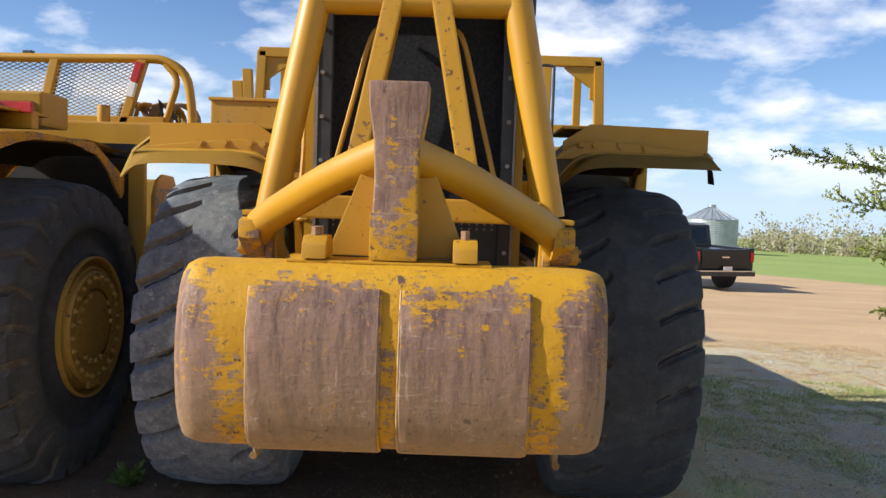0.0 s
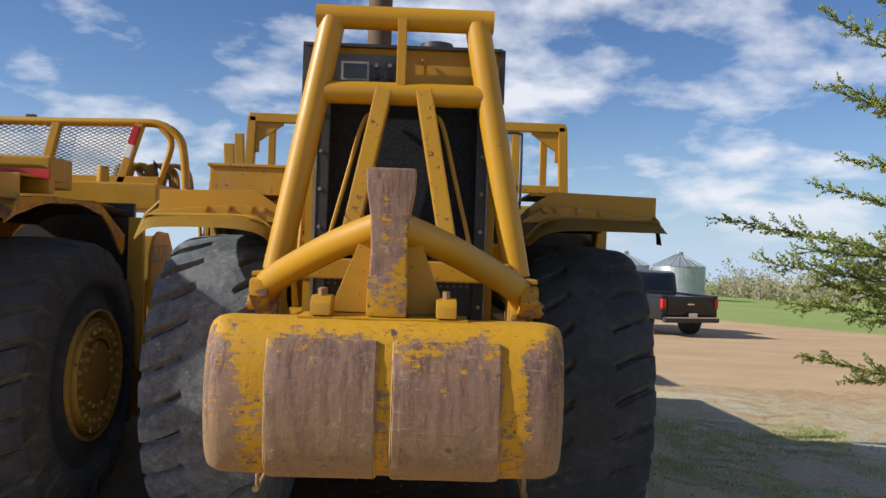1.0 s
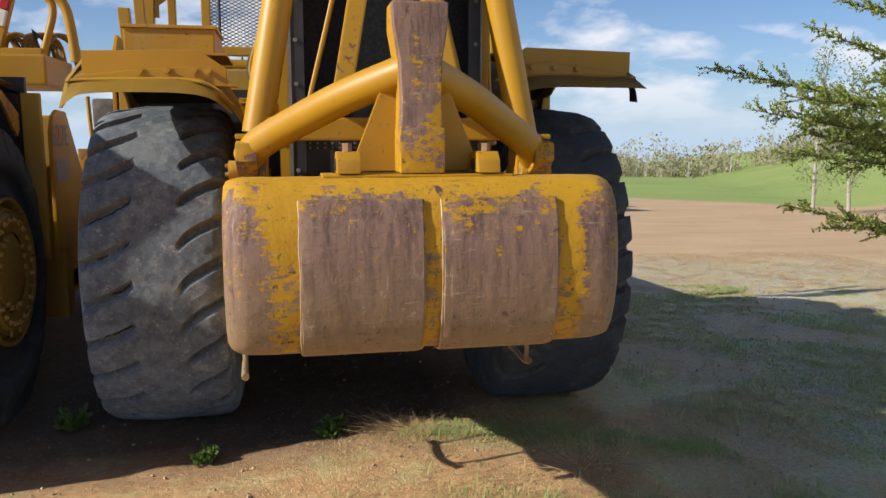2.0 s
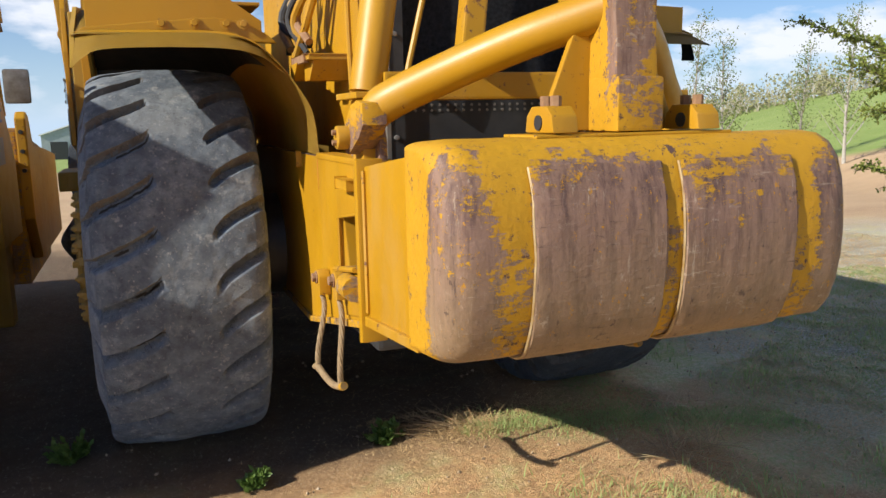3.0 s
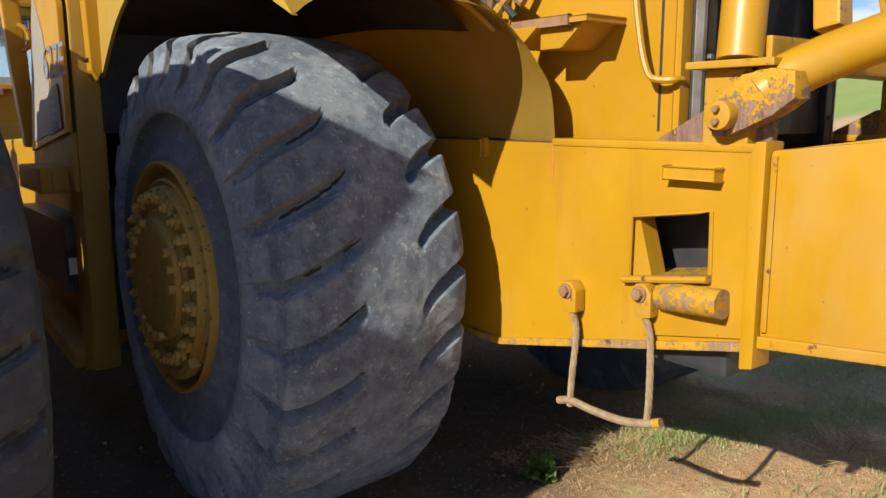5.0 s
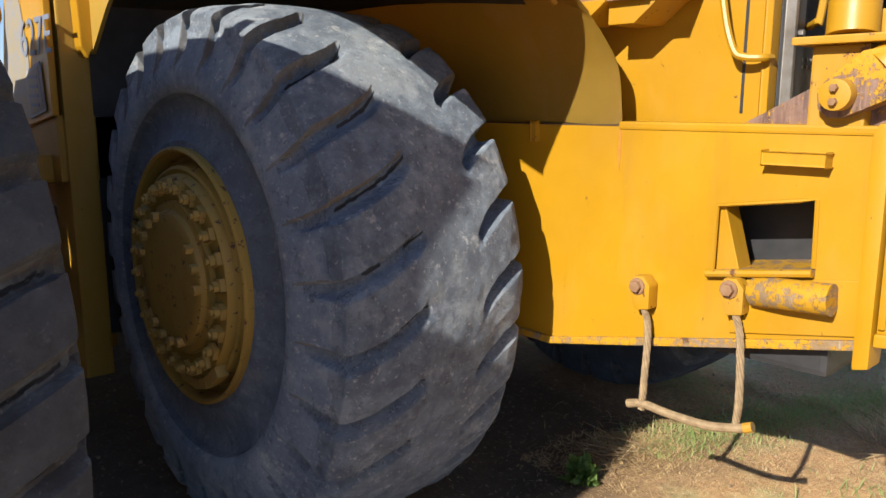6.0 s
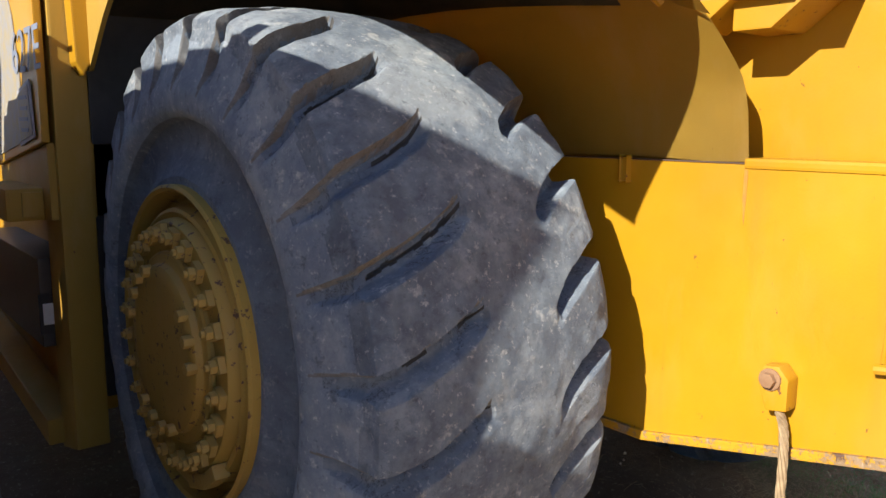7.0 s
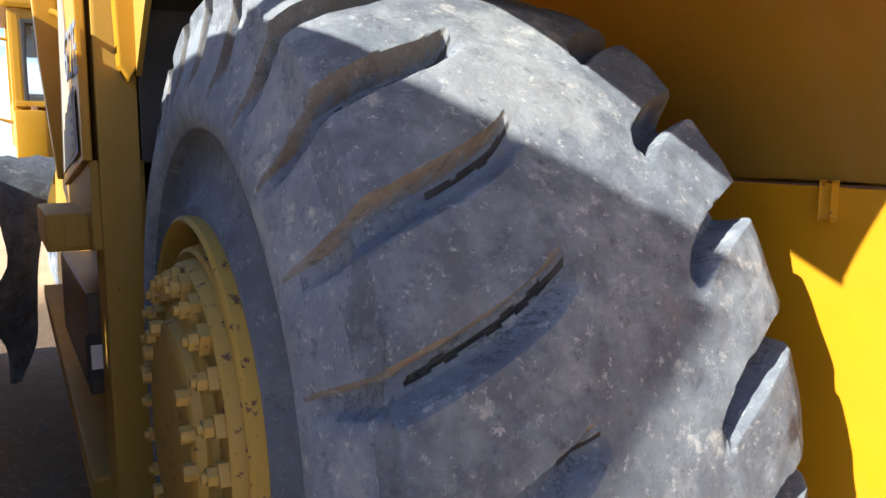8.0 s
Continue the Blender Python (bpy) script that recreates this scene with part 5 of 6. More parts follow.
def build_bowl():
    """The scraper's bowl and side panel ahead of the rear wheel, and the tractor in front."""
    side = part("bowl_side", prism([(6.66, 0.42), (6.66, 2.3), (7.05, 2.4), (7.4, 2.2), (7.9, 1.55), (10.6, 1.45), (11.2, 0.5), (7.6, 0.36)], 0, X0 - 1.62, X0 - 1.50, 0.012), M_YEL, scraper, "yellow bowl side plate with decals")
    part("bowl_side", prism([(6.66, 0.42), (6.66, 2.3), (7.05, 2.4), (7.4, 2.2), (7.9, 1.55), (10.6, 1.45), (11.2, 0.5), (7.6, 0.36)], 0, X0 + 1.50, X0 + 1.62, 0.012), M_YEL, scraper)
    part("bowl_floor", box((X0 - 1.5, 6.7, 0.5), (X0 + 1.5, 10.8, 0.7), 0.02), M_DUSTY, scraper)
    part("bowl_back", box((X0 - 1.5, 6.9, 0.6), (X0 + 1.5, 7.1, 2.4), 0.02), M_DUSTY, scraper)
    # standing panel with the model number
    pn = part("number_panel", prism([(6.43, 1.60), (6.43, 2.20), (6.50, 2.48), (6.62, 2.62), (6.78, 2.60), (7.02, 2.2), (7.30, 1.48)], 0, X0 - 1.785, X0 - 1.755, 0.006), M_YEL, scraper, "upright yellow panel with a model number")
    part("decal", prism([(6.70, 1.60), (6.70, 1.85), (6.76, 2.10), (6.92, 2.33), (7.22, 1.53)], 0, X0 - 1.790, X0 - 1.786, 0.0), M_FADED, pn, "faded grey-blue decal")
    part("decal_plate", prism([(6.49, 1.62), (6.52, 1.84), (6.74, 1.80), (6.74, 1.58)], 0, X0 - 1.796, X0 - 1.791, 0.0), M_NOTICE, pn, "sun-bleached notice plate")
    part("decal_plate", prism([(6.51, 1.63), (6.54, 1.82), (6.72, 1.785), (6.72, 1.60)], 0, X0 - 1.7985, X0 - 1.7965, 0.0), M_FADED, pn)
    for k in range(4):
        part("notice_line", box((X0 - 1.801, 6.56, 1.765 - k * 0.042), (X0 - 1.799, 6.70 - 0.02 * (k % 2), 1.78 - k * 0.042), 0.0), M_BLUE, pn)
    cu = bpy.data.curves.new("model_number", "FONT")
    cu.body, cu.size, cu.extrude, cu.align_x = "627E", 0.235, 0.001, "CENTER"
    ob = new("tmp_text", cu)
    dg = bpy.context.evaluated_depsgraph_get()
    me = bpy.data.meshes.new_from_object(ob.evaluated_get(dg))
    bpy.data.objects.remove(ob)
    me.name = "model_number"
    me.materials.clear()
    me.materials.append(M_BLUE)
    m = Matrix.Translation(Vector((X0 - 1.7925, 6.56, 1.87)) - scraper.location) @ Matrix(((0, 0, -1, 0), (-1, 0, 0, 0), (0, 1, 0, 0), (0, 0, 0, 1)))
    part("model_number", me, None, pn, "grey-blue model number lettering", m=m)
    # lower ledge, box-section strut and dark recess
    part("side_ledge", prism([(6.45, 1.30), (6.45, 1.60), (7.35, 1.48), (7.35, 1.22)], 0, X0 - 1.765, X0 - 1.5, 0.008), M_DUSTY, scraper)
    st = part("box_strut", box((X0 - 1.90, 6.56, 1.29), (X0 - 1.60, 7.1, 1.42), 0.014), M_DUSTY, scraper, "open box-section strut end")
    part("strut_hole", box((X0 - 1.845, 6.550, 1.305), (X0 - 1.77, 6.562, 1.405), 0.004), M_DUSTY, st)
    part("recess_panel", box((X0 - 1.78, 6.68, 0.74), (X0 - 1.60, 7.9, 1.12), 0.01), M_DARK, scraper)
    lg = part("maker_plate", box((X0 - 1.79, 6.67, 0.80), (X0 - 1.70, 6.676, 0.97), 0.002), M_BLACK, scraper, "small black maker's plate")
    part("maker_mark", box((X0 - 1.775, 6.664, 0.84), (X0 - 1.715, 6.669, 0.93), 0.0), M_WHITE, lg)
    part("skid", prism([(6.62, 0.33), (6.62, 0.44), (9.5, 0.70), (9.5, 0.60)], 0, X0 - 1.80, X0 - 1.66, 0.01), M_DUSTY, scraper)
    # lift links
    part("lift_link", prism([(X0 - 1.90, 2.95), (X0 - 1.865, 2.40), (X0 - 1.845, 2.0), (X0 - 1.80, 1.50), (X0 - 1.74, 1.50), (X0 - 1.745, 2.0), (X0 - 1.775, 2.45), (X0 - 1.80, 2.95)], 1, 7.38, 7.46, 0.01), M_YEL, scraper, "curved yellow lift arm")
    part("lift_link", prism([(X0 - 1.70, 3.0), (X0 - 1.68, 2.60), (X0 - 1.60, 2.15), (X0 - 1.54, 2.15), (X0 - 1.60, 2.65), (X0 - 1.62, 3.0)], 1, 7.0, 7.07, 0.008), M_YEL, scraper)
    part("link_hook", tube(smooth_line([(X0 - 1.79, 7.36, 2.20), (X0 - 1.75, 7.34, 2.17), (X0 - 1.74, 7.34, 2.09), (X0 - 1.78, 7.34, 2.05)], 5), 0.014, 8), M_YELW, scraper, smooth=True)
    part("link_pin", disc((X0 - 1.83, 7.36, 2.40), (0, 1, 0), 0.045, 0.05, 16), M_YELW, scraper, smooth=True)
    # mud flap: grey rubber sheet draped over the strut, its lower end torn to a point
    line = smooth_line([(9.80, 0, 1.56), (9.55, 0, 1.50), (9.38, 0, 1.34), (9.28, 0, 1.12), (9.26, 0, 0.86), (9.30, 0, 0.58), (9.33, 0, 0.34), (9.30, 0, 0.10)], 4)
    edge = smooth_line([(-2.20, -1.84, 0), (-2.22, -1.86, 0), (-2.23, -1.92, 0), (-2.22, -1.97, 0), (-2.20, -2.02, 0), (-2.36, -2.04, 0), (-2.24, -2.06, 0), (-2.23, -2.17, 0)], 4)
    b = bmesh.new()
    rows = []
    for i, (c, e) in enumerate(zip(line, edge)):
        t = i / (len(line) - 1)
        rows.append([b.verts.new((e.x + (e.y - e.x) * k / 6, c.x + 0.03 * math.sin(k * 1.1 + t * 3) * (t > 0.3), c.z + 0.012 * math.sin(k * 2 + t * 4))) for k in range(7)])
    for p, q in zip(rows, rows[1:]):
        for k in range(6):
            b.faces.new((p[k], p[k + 1], q[k + 1], q[k]))
    bmesh.ops.solidify(b, geom=b.faces[:], thickness=0.015)
    part("mud_flap", b, M_TYRE, scraper, "curled grey rubber mud flap", True)
    build_cab(-1.52, 11.6, 0.86)
    part("tractor_body", box((X0 - 1.25, 13.1, 0.5), (X0 + 1.25, 16.8, 1.70), 0.05), M_YELW, scraper)
    wheel(scraper, X0 - 1.05, 15.4, AX_Z - 0.3, False)
    wheel(scraper, X0 + 1.05, 15.4, AX_Z - 0.3, True)


build_bowl()

# ---------------------------------------------------------------- the neighbouring scraper
XN = -4.20
other = thing("wheel_tractor_scraper", (XN, AX_Y, 0.0), "second yellow wheel scraper with a torn wing", "earthmover")


def build_other():
    wheel(other, XN + 1.318, AX_Y + 0.025, 0.95, True, TYRE_SHADED, 0.05)
    build_wing(other, XN, 1, 0.03, 0.075)
    part("frame_side", prism([(3.9, 0.9), (6.4, 0.76), (6.4, 1.57), (3.9, 1.57)], 0, XN + 0.61, XN + 0.645, 0.0), M_YEL, other)
    # engine block placed so that its shadow edge falls on the first machine's tyre
    part("engine_body", box((XN - 0.55, 3.945, 1.5), (XN + 0.55, 5.9, 2.83), 0.03), M_YELW, other)
    pn = part("number_panel", prism([(6.42, 0.95), (6.42, 1.86), (6.50, 1.99), (6.62, 2.04), (6.85, 2.03), (7.30, 1.48), (7.30, 0.95)], 0, XN + 1.745, XN + 1.775, 0.006), M_YEL, other, "upright yellow panel with a model number")
    part("decal_plate", prism([(6.47, 1.48), (6.47, 1.66), (6.80, 1.66), (6.80, 1.48)], 0, XN + 1.776, XN + 1.780, 0.0), M_NOTICE, pn, "sun-bleached notice plate")
    me = bpy.data.meshes["model_number"].copy()
    m = Matrix.Translation(Vector((XN + 1.7775, 6.64, 1.76)) - other.location) @ Matrix(((0, 0, 1, 0), (1, 0, 0, 0), (0, 1, 0, 0), (0, 0, 0, 1)))
    part("model_number", me, None, pn, "grey-blue model number lettering", m=m)
    # unseen box added to keep the sun off the tyre's lower tread
    part("sun_block_box", box((XN - 0.55, 3.84, 0.70), (XN + 0.55, 3.942, 2.23), 0.02), M_YELW, other)
    # outer wheel and belly box added to close off skylight between the machines
    wheel(other, XN - 1.275, AX_Y + 0.025, 0.95, False)
    part("belly_guard", box((XN - 0.62, 3.9, 0.62), (XN + 0.62, 6.8, 1.5), 0.03), M_DARK, other)
    part("axle_housing", disc((XN, AX_Y, 0.95), (1, 0, 0), 0.32, 1.9, 24, 0.03), M_DARK, other, smooth=True)
    part("bowl_back", box((XN - 1.55, 6.75, 0.35), (XN + 1.73, 6.95, 2.0), 0.02), M_DUSTY, other)
    part("bowl_floor", box((XN - 1.5, 6.95, 0.4), (XN + 1.5, 11.0, 0.6), 0.02), M_DUSTY, other)
    part("bowl_wall", box((XN + 1.42, 6.9, 0.36), (XN + 1.50, 11.0, 1.5), 0.02), M_YELW, other)
    part("side_box", box((-3.95, 6.0, 2.36), (-3.12, 6.4, 2.62), 0.02), M_YELW, other)
    rf = part("reflector_panel", box((XN + 0.9, 4.84, 2.345), (XN + 1.63, 4.87, 2.41), 0.004), M_RED, other, "red reflective strip")
    part("front_box", box((XN + 0.9, 4.87, 2.25), (XN + 1.62, 4.95, 2.36), 0.01), M_YELW, other)
    # guard rail with screens, over the bowl like the cage of the first machine
    y = 7.45

    def G(x, z):
        return (-0.07 + (x + 0.07) * 1.141, y, 1.96 + (z - 1.96) * 1.141)
    part("guard_rail", tube(smooth_line([G(-4.6, 2.955), G(-3.3, 2.97), G(-2.62, 2.985), G(-2.40, 2.97), G(-2.24, 2.86), G(-2.19, 2.66), G(-2.17, 2.42)], 5), 0.042, 12), M_YEL, other, "bent yellow tube guard rail", True)
    part("guard_rail", tube(smooth_line([G(-2.40, 2.95), G(-2.31, 2.82), G(-2.36, 2.60), G(-2.42, 2.42)], 5), 0.032, 12), M_YEL, other, smooth=True)
    part("guard_post", tube([G(-3.42, 2.45), G(-3.30, 2.97)], 0.04, 4, square=True), M_YEL, other)
    gp = part("guard_post", tube([G(-2.74, 2.45), G(-2.58, 2.98)], 0.04, 4, square=True), M_YEL, other)
    fw = Vector((0, -0.045, 0))
    part("reflector", tube([Vector(G(-2.640, 2.79)) + fw, Vector(G(-2.592, 2.95)) + fw], 0.034, 4, square=True), M_RED, gp)
    part("reflector", tube([Vector(G(-2.675, 2.67)) + fw, Vector(G(-2.642, 2.785)) + fw], 0.034, 4, square=True), M_WHITE, gp)
    part("guard_sill", tube([G(-4.6, 2.46), G(-2.4, 2.48)], 0.04, 4, square=True), M_YEL, other)
    mesh_panel((G(-3.40, 2.49), G(-2.74, 2.50), G(-2.61, 2.95), G(-3.29, 2.94)), other, M_SCREEN, 0.07)
    mesh_panel((G(-4.60, 2.49), G(-3.45, 2.49), G(-3.33, 2.94), G(-4.60, 2.93)), other, M_SCREEN, 0.07)
    part("filler_cap", disc((-3.15, 7.1, 2.56), (0, 0, 1), 0.055, 0.18, 18), M_YELW, other, smooth=True)
    part("deck", box((-4.1, 6.9, 2.24), (-2.56, 7.7, 2.49), 0.02), M_YEL, other)
    part("lever", tube([(-2.79, 7.6, 2.53), (-2.84, 7.6, 2.76), (-2.68, 7.6, 2.60)], 0.024, 8), M_DARK, other)
    part("lamp_stub", box((-4.08, y, 3.13), (-3.99, y + 0.06, 3.18), 0.008), M_DARK, other)
    for k in range(14):
        a = random.uniform(-3.5, -2.75)
        part("hose", tube(smooth_line([(a, 7.7, 2.45), (a + 0.1, 7.65, 2.72), (a + 0.25, 7.75, 2.68), (a + 0.3, 7.75, 2.45)], 4), 0.022, 7), random.choice((M_RUST, M_YELW, M_CABLE)), other, smooth=True)
    # unseen top and lid, set to bound the sunlit spot on the tyre
    part("upper_cabinet", box((XN - 0.56, 4.0, 2.80), (XN + 0.56, 5.4, 2.93), 0.015), M_YEL, other)
    part("sun_block_lid", box((XN - 0.56, 3.975, 2.84), (XN + 0.56, 4.05, 2.94), 0.01), M_YEL, other)
    # bowl behind the wheel with mirror
    part("bowl_side", prism([(8.6, 0.9), (8.6, 1.80), (8.70, 1.86), (8.84, 1.82), (9.0, 1.55), (9.9, 1.5), (11, 1.4), (11, 0.5), (8.9, 0.5)], 0, XN + 1.63, XN + 1.72, 0.015), M_YELW, other)
    part("bowl_arm", prism([(8.65, 0.3), (8.65, 1.72), (10.5, 1.5), (10.5, 0.3)], 0, XN + 1.40, XN + 1.63, 0.02), M_RUSTY, other)
    for k in range(3):
        part("bolt", disc((XN + 1.675, 8.59, 1.68 - 0.17 * k), (0, 1, 0), 0.02, 0.03, 8, 0.003), M_DARK, other)
    mr = part("mirror_arm", tube([(-2.66, 8.7, 1.82), (-2.68, 8.7, 2.25)], 0.022, 8), M_YELW, other)
    part("mirror_head", box((-2.63, 8.66, 1.93), (-2.42, 8.70, 2.23), 0.03), M_STEEL, mr, "scuffed grey mirror back", True)


build_other()

# ---------------------------------------------------------------- pickup truck


def build_truck(x, y, heading):
    z = ground_height(x, y)
    tr = thing("pickup_truck", (x, y, z), "dark grey crew-cab pickup truck parked on the yard", "truck")

    def P(name, bm, mat, parent=None, label="", smooth=False):
        bmesh.ops.translate(bm, verts=bm.verts, vec=(0, 0, 0))
        return part(name, bm, mat, parent or tr, label, smooth, m=Matrix())
    # local: x right, y ahead, from the tail
    body = P("body", prism([(0.0, 0.62), (0.0, 1.18), (1.9, 1.22), (2.0, 1.25), (5.7, 1.15), (5.85, 0.9), (5.8, 0.5), (0.1, 0.5)], 0, -0.98, 0.98, 0.06), M_CAR, None, "dark grey body", True)
    P("tailgate", box((-0.80, -0.04, 0.66), (0.80, 0.03, 1.24), 0.03), M_CAR, body, smooth=True)
    P("tailgate_mark", box((-0.12, -0.045, 0.98), (0.12, -0.038, 1.02), 0.0), M_CHROME, body)
    for s in (-1, 1):
        P("bed_rail", box((s * 0.90 - 0.09, 0.0, 1.16), (s * 0.90 + 0.09, 2.0, 1.27), 0.03), M_CAR, body, smooth=True)
        P("tail_light", box((s * 0.92 - 0.065, -0.03, 0.86), (s * 0.92 + 0.065, 0.10, 1.16), 0.03), M_LAMP, body, "red tail light", True)
        P("mirror", box((s * 1.10 - 0.10, 3.85, 1.25), (s * 1.10 + 0.10, 3.98, 1.48), 0.03), M_CHROME, body, smooth=True)
    cab = P("cab", prism([(1.95, 1.22), (2.12, 1.90), (2.4, 1.96), (3.7, 1.93), (4.45, 1.20)], 0, -0.88, 0.88, 0.07), M_CAR, None, "crew cab", True)
    P("rear_window", prism([(1.955, 1.34), (2.075, 1.82), (2.06, 1.83), (1.935, 1.34)], 0, -0.70, 0.70, 0.0), M_TINT, cab)
    for s in (-1, 1):
        P("side_window", prism([(2.15, 1.32), (2.27, 1.84), (3.0, 1.85), (3.0, 1.32)], 0, s * 0.872, s * 0.892, 0.0), M_TINT, cab)
        P("side_window", prism([(3.08, 1.32), (3.08, 1.85), (3.62, 1.84), (4.15, 1.32)], 0, s * 0.872, s * 0.892, 0.0), M_TINT, cab)
        for yy in (1.25, 4.85):
            w = P("wheel", disc((s * 0.86, yy, 0.40), (1, 0, 0), 0.40, 0.28, 32, 0.04), M_BLACK, None, smooth=True)
            P("rim", disc((s * 0.99, yy, 0.40), (1, 0, 0), 0.25, 0.05, 24, 0.01), M_STEEL, w, smooth=True)
            P("wheel_arch", disc((s * 0.86, yy, 0.46), (1, 0, 0), 0.50, 0.262, 32, 0.02), M_BLACK, body, smooth=True)
    P("bumper", box((-0.95, -0.16, 0.45), (0.95, 0.02, 0.62), 0.03), M_DARK, None, "dark rear bumper", True)
    P("bumper_strip", box((-0.93, -0.168, 0.585), (0.93, -0.158, 0.615), 0.003), M_CHROME, None)
    P("plate_bars", box((-0.15, -0.17, 0.62), (0.15, -0.162, 0.74), 0.0), M_WHITE, None)
    tr.rotation_euler, tr.scale = (0, 0, radians(heading)), (1.06, 1.06, 1.06)
    return tr


build_truck(8.55, 24.4, 16)

# ---------------------------------------------------------------- grain bins


def build_silo(x, y, r, h):
    z = ground_height(x, y) - 0.3
    s = thing("grain_bin", (x, y, z), "galvanised corrugated steel grain bin with a conical roof", "silo", "grain bins")
    b = bmesh.new()
    seg = 40
    n = 36
    rows = []
    for i in range(n + 1):
        rr = r + 0.03 * math.sin(i * math.pi)  + (0.025 if i % 2 else 0.0)
        rows.append([b.verts.new((rr * math.cos(2 * math.pi * k / seg), rr * math.sin(2 * math.pi * k / seg), h * i / n)) for k in range(seg)])
    for p, q in zip(rows, rows[1:]):
        for k in range(seg):
            b.faces.new((p[k], p[(k + 1) % seg], q[(k + 1) % seg], q[k]))
    wall = part("wall", b, M_GALV, s, smooth=False, m=Matrix())
    b = bmesh.new()
    top = b.verts.new((0, 0, h + r * 0.52))
    ring = [b.verts.new((r * 1.03 * math.cos(2 * math.pi * k / seg), r * 1.03 * math.sin(2 * math.pi * k / seg), h)) for k in range(seg)]
    for k in range(seg):
        b.faces.new((ring[k], ring[(k + 1) % seg], top))
    roof = part("roof", b, M_GALV, s, m=Matrix())
    for k in range(20):
        a = 2 * math.pi * k / 20
        part("roof_rib", tube([(r * 1.03 * math.cos(a), r * 1.03 * math.sin(a), h + 0.02), (0.3 * math.cos(a), 0.3 * math.sin(a), h + r * 0.52 - 0.12)], 0.04, 4), M_GALV, roof, m=Matrix())
    part("cap", disc((0, 0, h + r * 0.52), (0, 0, 1), 0.4, 0.25, 20, 0.03), M_GALV, roof, m=Matrix())
    return s


build_silo(26.2, 79.0, 2.6, 3.7)
build_silo(21.6, 83.0, 2.6, 3.7)

# ---------------------------------------------------------------- far sheds


def build_shed(x, y, w, d, h):
    z = ground_height(x, y) - 0.3
    s = thing("farm_shed", (x, y, z), "pale metal farm shed with a low gable roof", "shed")
    b = bmesh.new()
    prism([(-w / 2, 0), (w / 2, 0), (w / 2, h), (0, h * 1.35), (-w / 2, h)], 1, 0, d, 0, b)
    part("wall", b, M_GALV, s, m=Matrix())
    for sg in (-1, 1):
        part("roof", prism([(sg * w * 0.53, h * 0.98), (0, h * 1.37), (0, h * 1.42), (sg * w * 0.53, h * 1.03)], 1, -0.4, d + 0.4), M_WHITE, s, m=Matrix())
    for k in (-1, 1):
        part("door", box((k * w * 0.22 - w * 0.14, -0.08, 0), (k * w * 0.22 + w * 0.14, 0.02, h * 0.75), 0.02), M_DARK, s, m=Matrix())
    return s


build_shed(-13.0, 170.0, 11.0, 14, 5.0)
build_shed(2.0, 240.0, 9.0, 10, 3.5)

# ---------------------------------------------------------------- plants


def leaf(b, p, d, size, fold=0.3):
    """A small folded leaf of four triangles."""
    d = d.normalized()
    side = d.cross(Vector((random.uniform(-1, 1), random.uniform(-1, 1), random.uniform(-1, 1)))).normalized() * size * 0.32
    up = d.cross(side).normalized() * size * fold * 0.3
    v = [b.verts.new(q) for q in (p, p + d * size * 0.5 + side + up, p + d * size, p + d * size * 0.5 - side + up, p + d * size * 0.5)]
    b.faces.new((v[0], v[1], v[4]))
    b.faces.new((v[1], v[2], v[4]))
    b.faces.new((v[2], v[3], v[4]))
    b.faces.new((v[3], v[0], v[4]))


